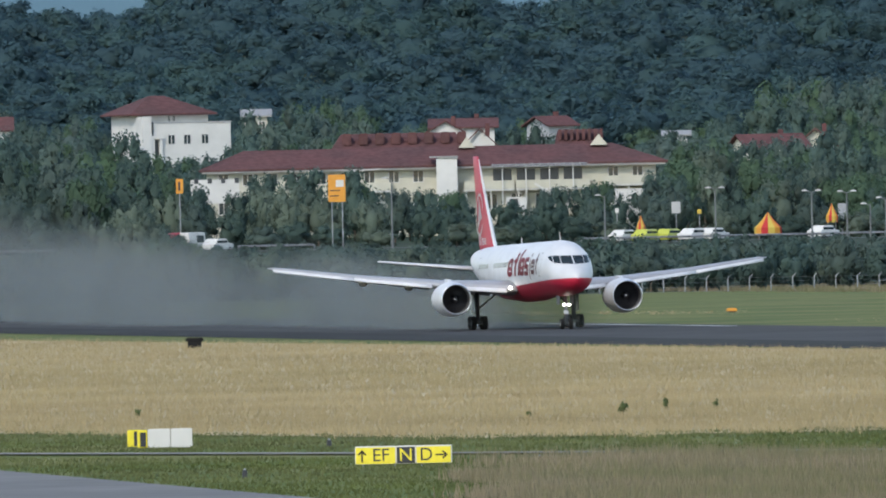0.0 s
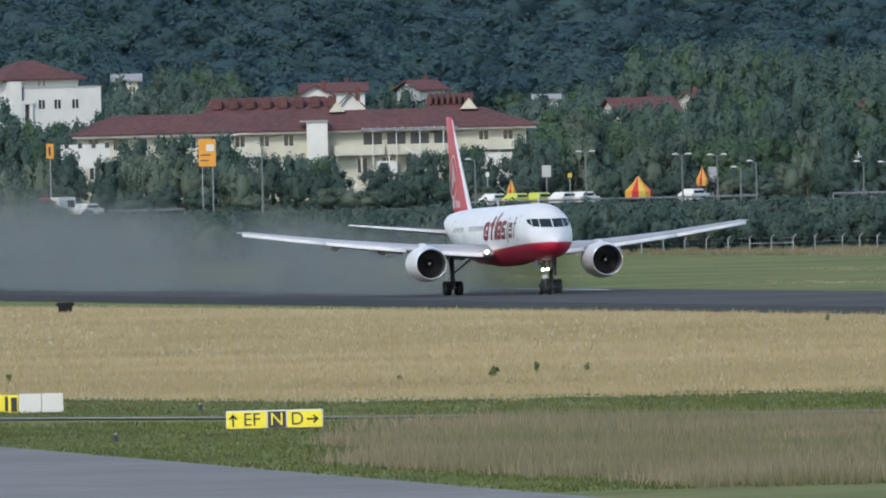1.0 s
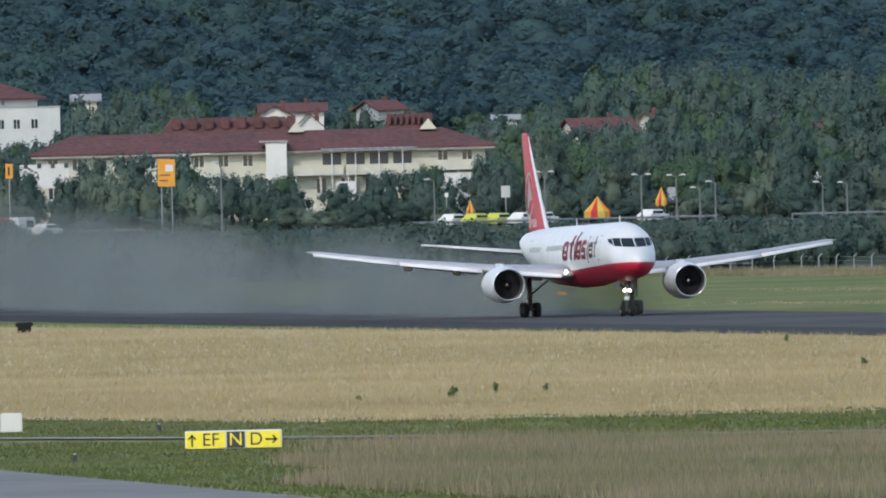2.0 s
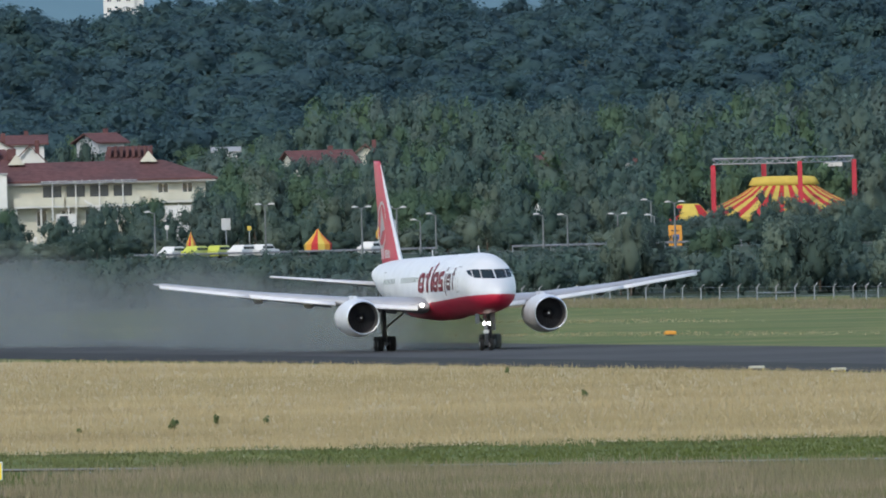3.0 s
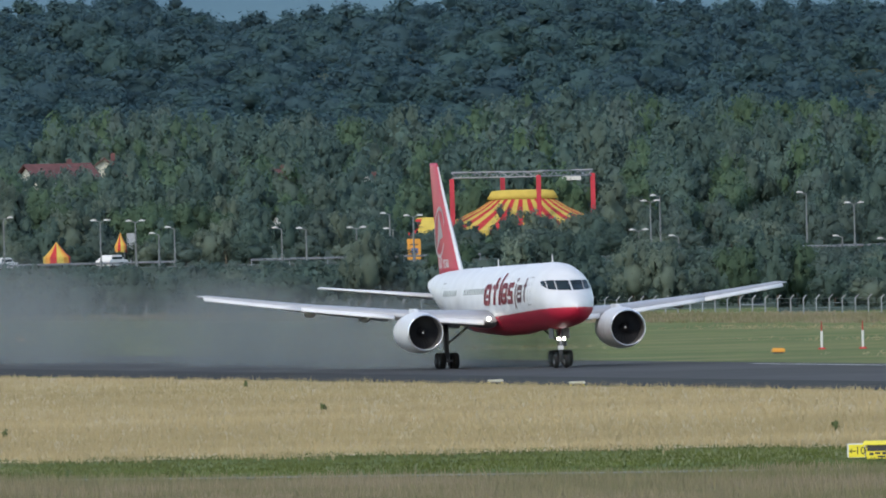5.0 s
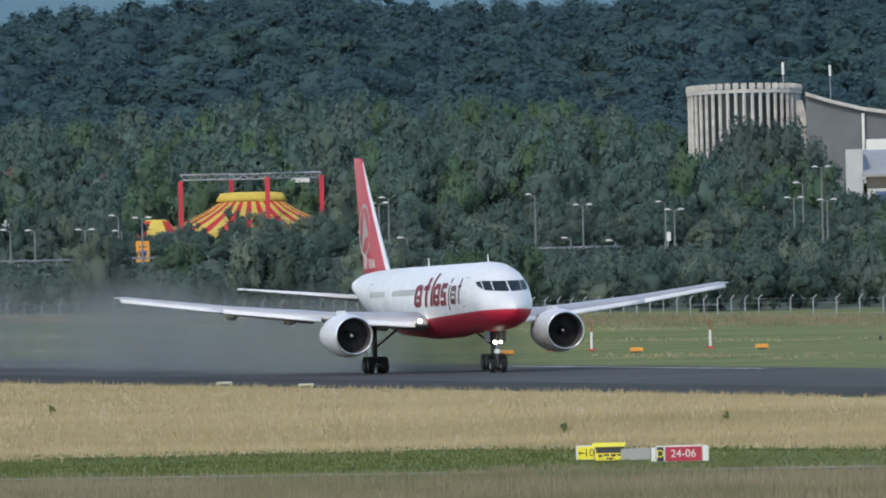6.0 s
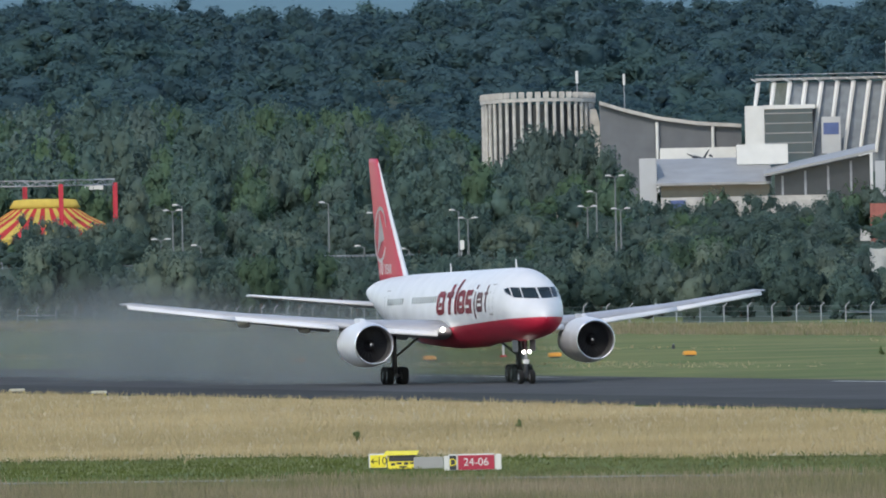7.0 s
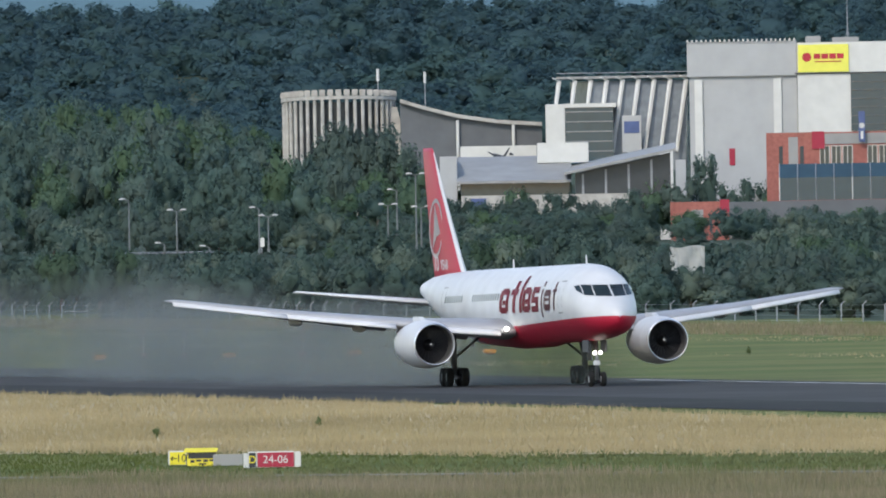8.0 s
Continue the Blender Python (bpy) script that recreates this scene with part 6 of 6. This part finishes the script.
def weed(x, y, h, material="weed"):
    e = thing("weed", "green weed standing in the grass", "weed", Matrix.Translation((x, y, 0)) @ Matrix.Diagonal((h * 0.28, h * 0.28, h * 0.42, 1)), "weeds in the meadow")
    part("stem", rods(((0, 0, -0.05), (0, 0, 1.6), 0.05, 0.02), n=5), "bark", e)
    mesh_part("leaves", leafy_mesh("leaves", crown_arrays(int(x * 10) % 97, 160, 7, 0.16)), material, e)


def build_markers():
    for x, y in ((310.9, 1449), (313.1, 1446), (320, 1440)):
        marker(x, y, "post")
    for x, y in ((301.7, 1420), (309.4, 1415), (318.6, 1418), (324.8, 1405), (314, 1779), (304, 1560)):
        marker(x, y, "orange")
    for x, y in ((244.5, 1229), (243.6, 1201)):
        marker(x, y, "pale")
    for x, y in ((120, 782), (137.6, 874), (134.2, 802), (341, 1480)):
        marker(x, y, "dark")
    e = thing("light_base", "flat dark light base at the edge of the meadow", "marker", site(8.601, 1500, 0))
    part("slab", boxes((-0.65, 0.6, -0.3, 0.3, 0.5, 0.78), bevel=0.08), "tyre", e)
    part("support", boxes((-0.5, 0.45, -0.2, 0.2, -0.05, 0.5)), "tyre", e)
    for x, y, h in ((166.5, 972, 0.95), (171.2, 988, 0.8), (173.0, 985, 0.7), (150, 1010, 0.7), (232, 1240, 0.7), (205, 1075, 0.75), (199, 925, 0.8), (214, 960, 0.7), (326, 1356, 0.9), (329, 1350, 0.8), (142, 818, 0.5), (147, 823, 0.6), (152, 826, 0.5), (161, 965, 0.6)):
        weed(x, y, h)
    bm = bmesh.new()
    for y0, y1, x0, x1 in ((1590, 1700, 280.5, 281.4), (1120, 1180, 280.6, 281.2), (2060, 2200, 280.6, 281.6), (1250, 1330, 280.7, 281.2)):
        bm.faces.new([bm.verts.new((x, y, 0.05)) for x, y in ((x0, y0), (x1, y0), (x1, y1), (x0, y1))])
    tagged(part("edge_line", bm, "marking"), "worn white runway edge line", "marking", kind="structure")


def spray_material():
    """Thin grey spray: it thins towards the rim of each puff, with a ragged fine pattern."""
    m = bpy.data.materials.new("jet_spray")
    m.use_nodes = True
    n, l = m.node_tree.nodes, m.node_tree.links
    n.remove(n["Principled BSDF"])
    tc, sep, no = n.new("ShaderNodeTexCoord"), n.new("ShaderNodeSeparateXYZ"), n.new("ShaderNodeTexNoise")
    l.new(tc.outputs["Object"], sep.inputs[0])
    no.inputs["Scale"].default_value, no.inputs["Detail"].default_value = 1.6, 5
    l.new(tc.outputs["Object"], no.inputs["Vector"])
    def math_node(op, a, b=None, va=None, vb=None):
        q = n.new("ShaderNodeMath")
        q.operation = op
        for k, (s, v) in enumerate(((a, va), (b, vb))):
            if s is not None:
                l.new(s, q.inputs[k])
            elif v is not None:
                q.inputs[k].default_value = v
        return q.outputs[0]
    xx = math_node("MULTIPLY", sep.outputs[1], sep.outputs[1])
    zz = math_node("MULTIPLY", sep.outputs[2], sep.outputs[2])
    rr = math_node("ADD", xx, zz)
    fall = n.new("ShaderNodeMapRange")
    fall.interpolation_type = "SMOOTHSTEP"
    fall.inputs[1].default_value, fall.inputs[2].default_value, fall.inputs[3].default_value, fall.inputs[4].default_value = 0.0, 0.97, 0.46, 0.0
    l.new(rr, fall.inputs[0])
    rag = n.new("ShaderNodeMapRange")
    rag.inputs[1].default_value, rag.inputs[2].default_value, rag.inputs[3].default_value, rag.inputs[4].default_value = 0.3, 0.7, 0.65, 1.25
    l.new(no.outputs[0], rag.inputs[0])
    fac = math_node("MULTIPLY", fall.outputs[0], rag.outputs[0])
    tr, df, tl, mx, half = n.new("ShaderNodeBsdfTransparent"), n.new("ShaderNodeBsdfDiffuse"), n.new("ShaderNodeBsdfTranslucent"), n.new("ShaderNodeMixShader"), n.new("ShaderNodeMixShader")
    df.inputs[0].default_value = tl.inputs[0].default_value = (0.19, 0.212, 0.212, 1)
    half.inputs[0].default_value = 0.5
    l.new(df.outputs[0], half.inputs[1])
    l.new(tl.outputs[0], half.inputs[2])
    l.new(fac, mx.inputs[0])
    l.new(tr.outputs[0], mx.inputs[1])
    l.new(half.outputs[0], mx.inputs[2])
    l.new(mx.outputs[0], n["Material Output"].inputs[0])
    return m


def build_spray():
    """The grey spray that the jets drive back over the wet runway, in puffs that trail the airliner."""
    scene.cycles.transparent_max_bounces = 32
    M["spray"] = spray_material()
    e = thing("spray_cloud", "grey cloud of jet blast spray trailing behind the airliner", "spray")
    # one puff: a shallow curved veil, one unit in y and z
    bm = bmesh.new()
    rows = []
    for i in range(15):
        y = -1 + 2 * i / 14
        rows.append([Vector((-0.22 * (1 - y * y) * (1 - z * z) + 0.06 * math.sin(3 * y + 2 * z), y, z)) for z in [-1 + 2 * k / 12 for k in range(13)]])
    loft(bm, rows, caps=False, closed=False)
    puff = bpy.data.meshes.new("puff")
    for f in bm.faces:
        f.smooth = True
    bm.to_mesh(puff)
    bm.free()
    r = np.random.default_rng(5)
    s = 2.0
    while s < 420:
        tall = 3.5 + 0.018 * s + 0.8 * r.random()
        long = 11.5 + 0.03 * s
        lat = -1.0 + 8.0 * (r.random() - 0.5)
        m = Matrix.Translation((lat, s, 0.5 + 0.12 * tall)) @ Matrix.Rotation(radians(30 + 8 * r.normal()), 4, "Z") @ Matrix.Diagonal((5.0, long, tall, 1))
        mesh_part("puff", puff, "spray", e, loc=m)
        s += 10.5 + 0.045 * s
    return e


build_fence()
build_lamps()
build_road()
build_cars()
build_sheet()
build_boards()
build_signs()
build_markers()
spray = build_spray()


def motions():
    run = [(0.0, 1619.3), (1.0, 1572.4), (2.5, 1496.1), (3.5, 1441.2), (4.0, 1412.0), (5.5, 1324.4), (6.0, 1292.3), (6.5, 1261.3), (7.0, 1227.9), (7.5, 1195.8), (8.0, 1161.1)]
    roll = [(t, pose(270.1, y, 0.03)) for t, y in run]
    walk(airliner, roll)
    walk(spray, roll)


motions()
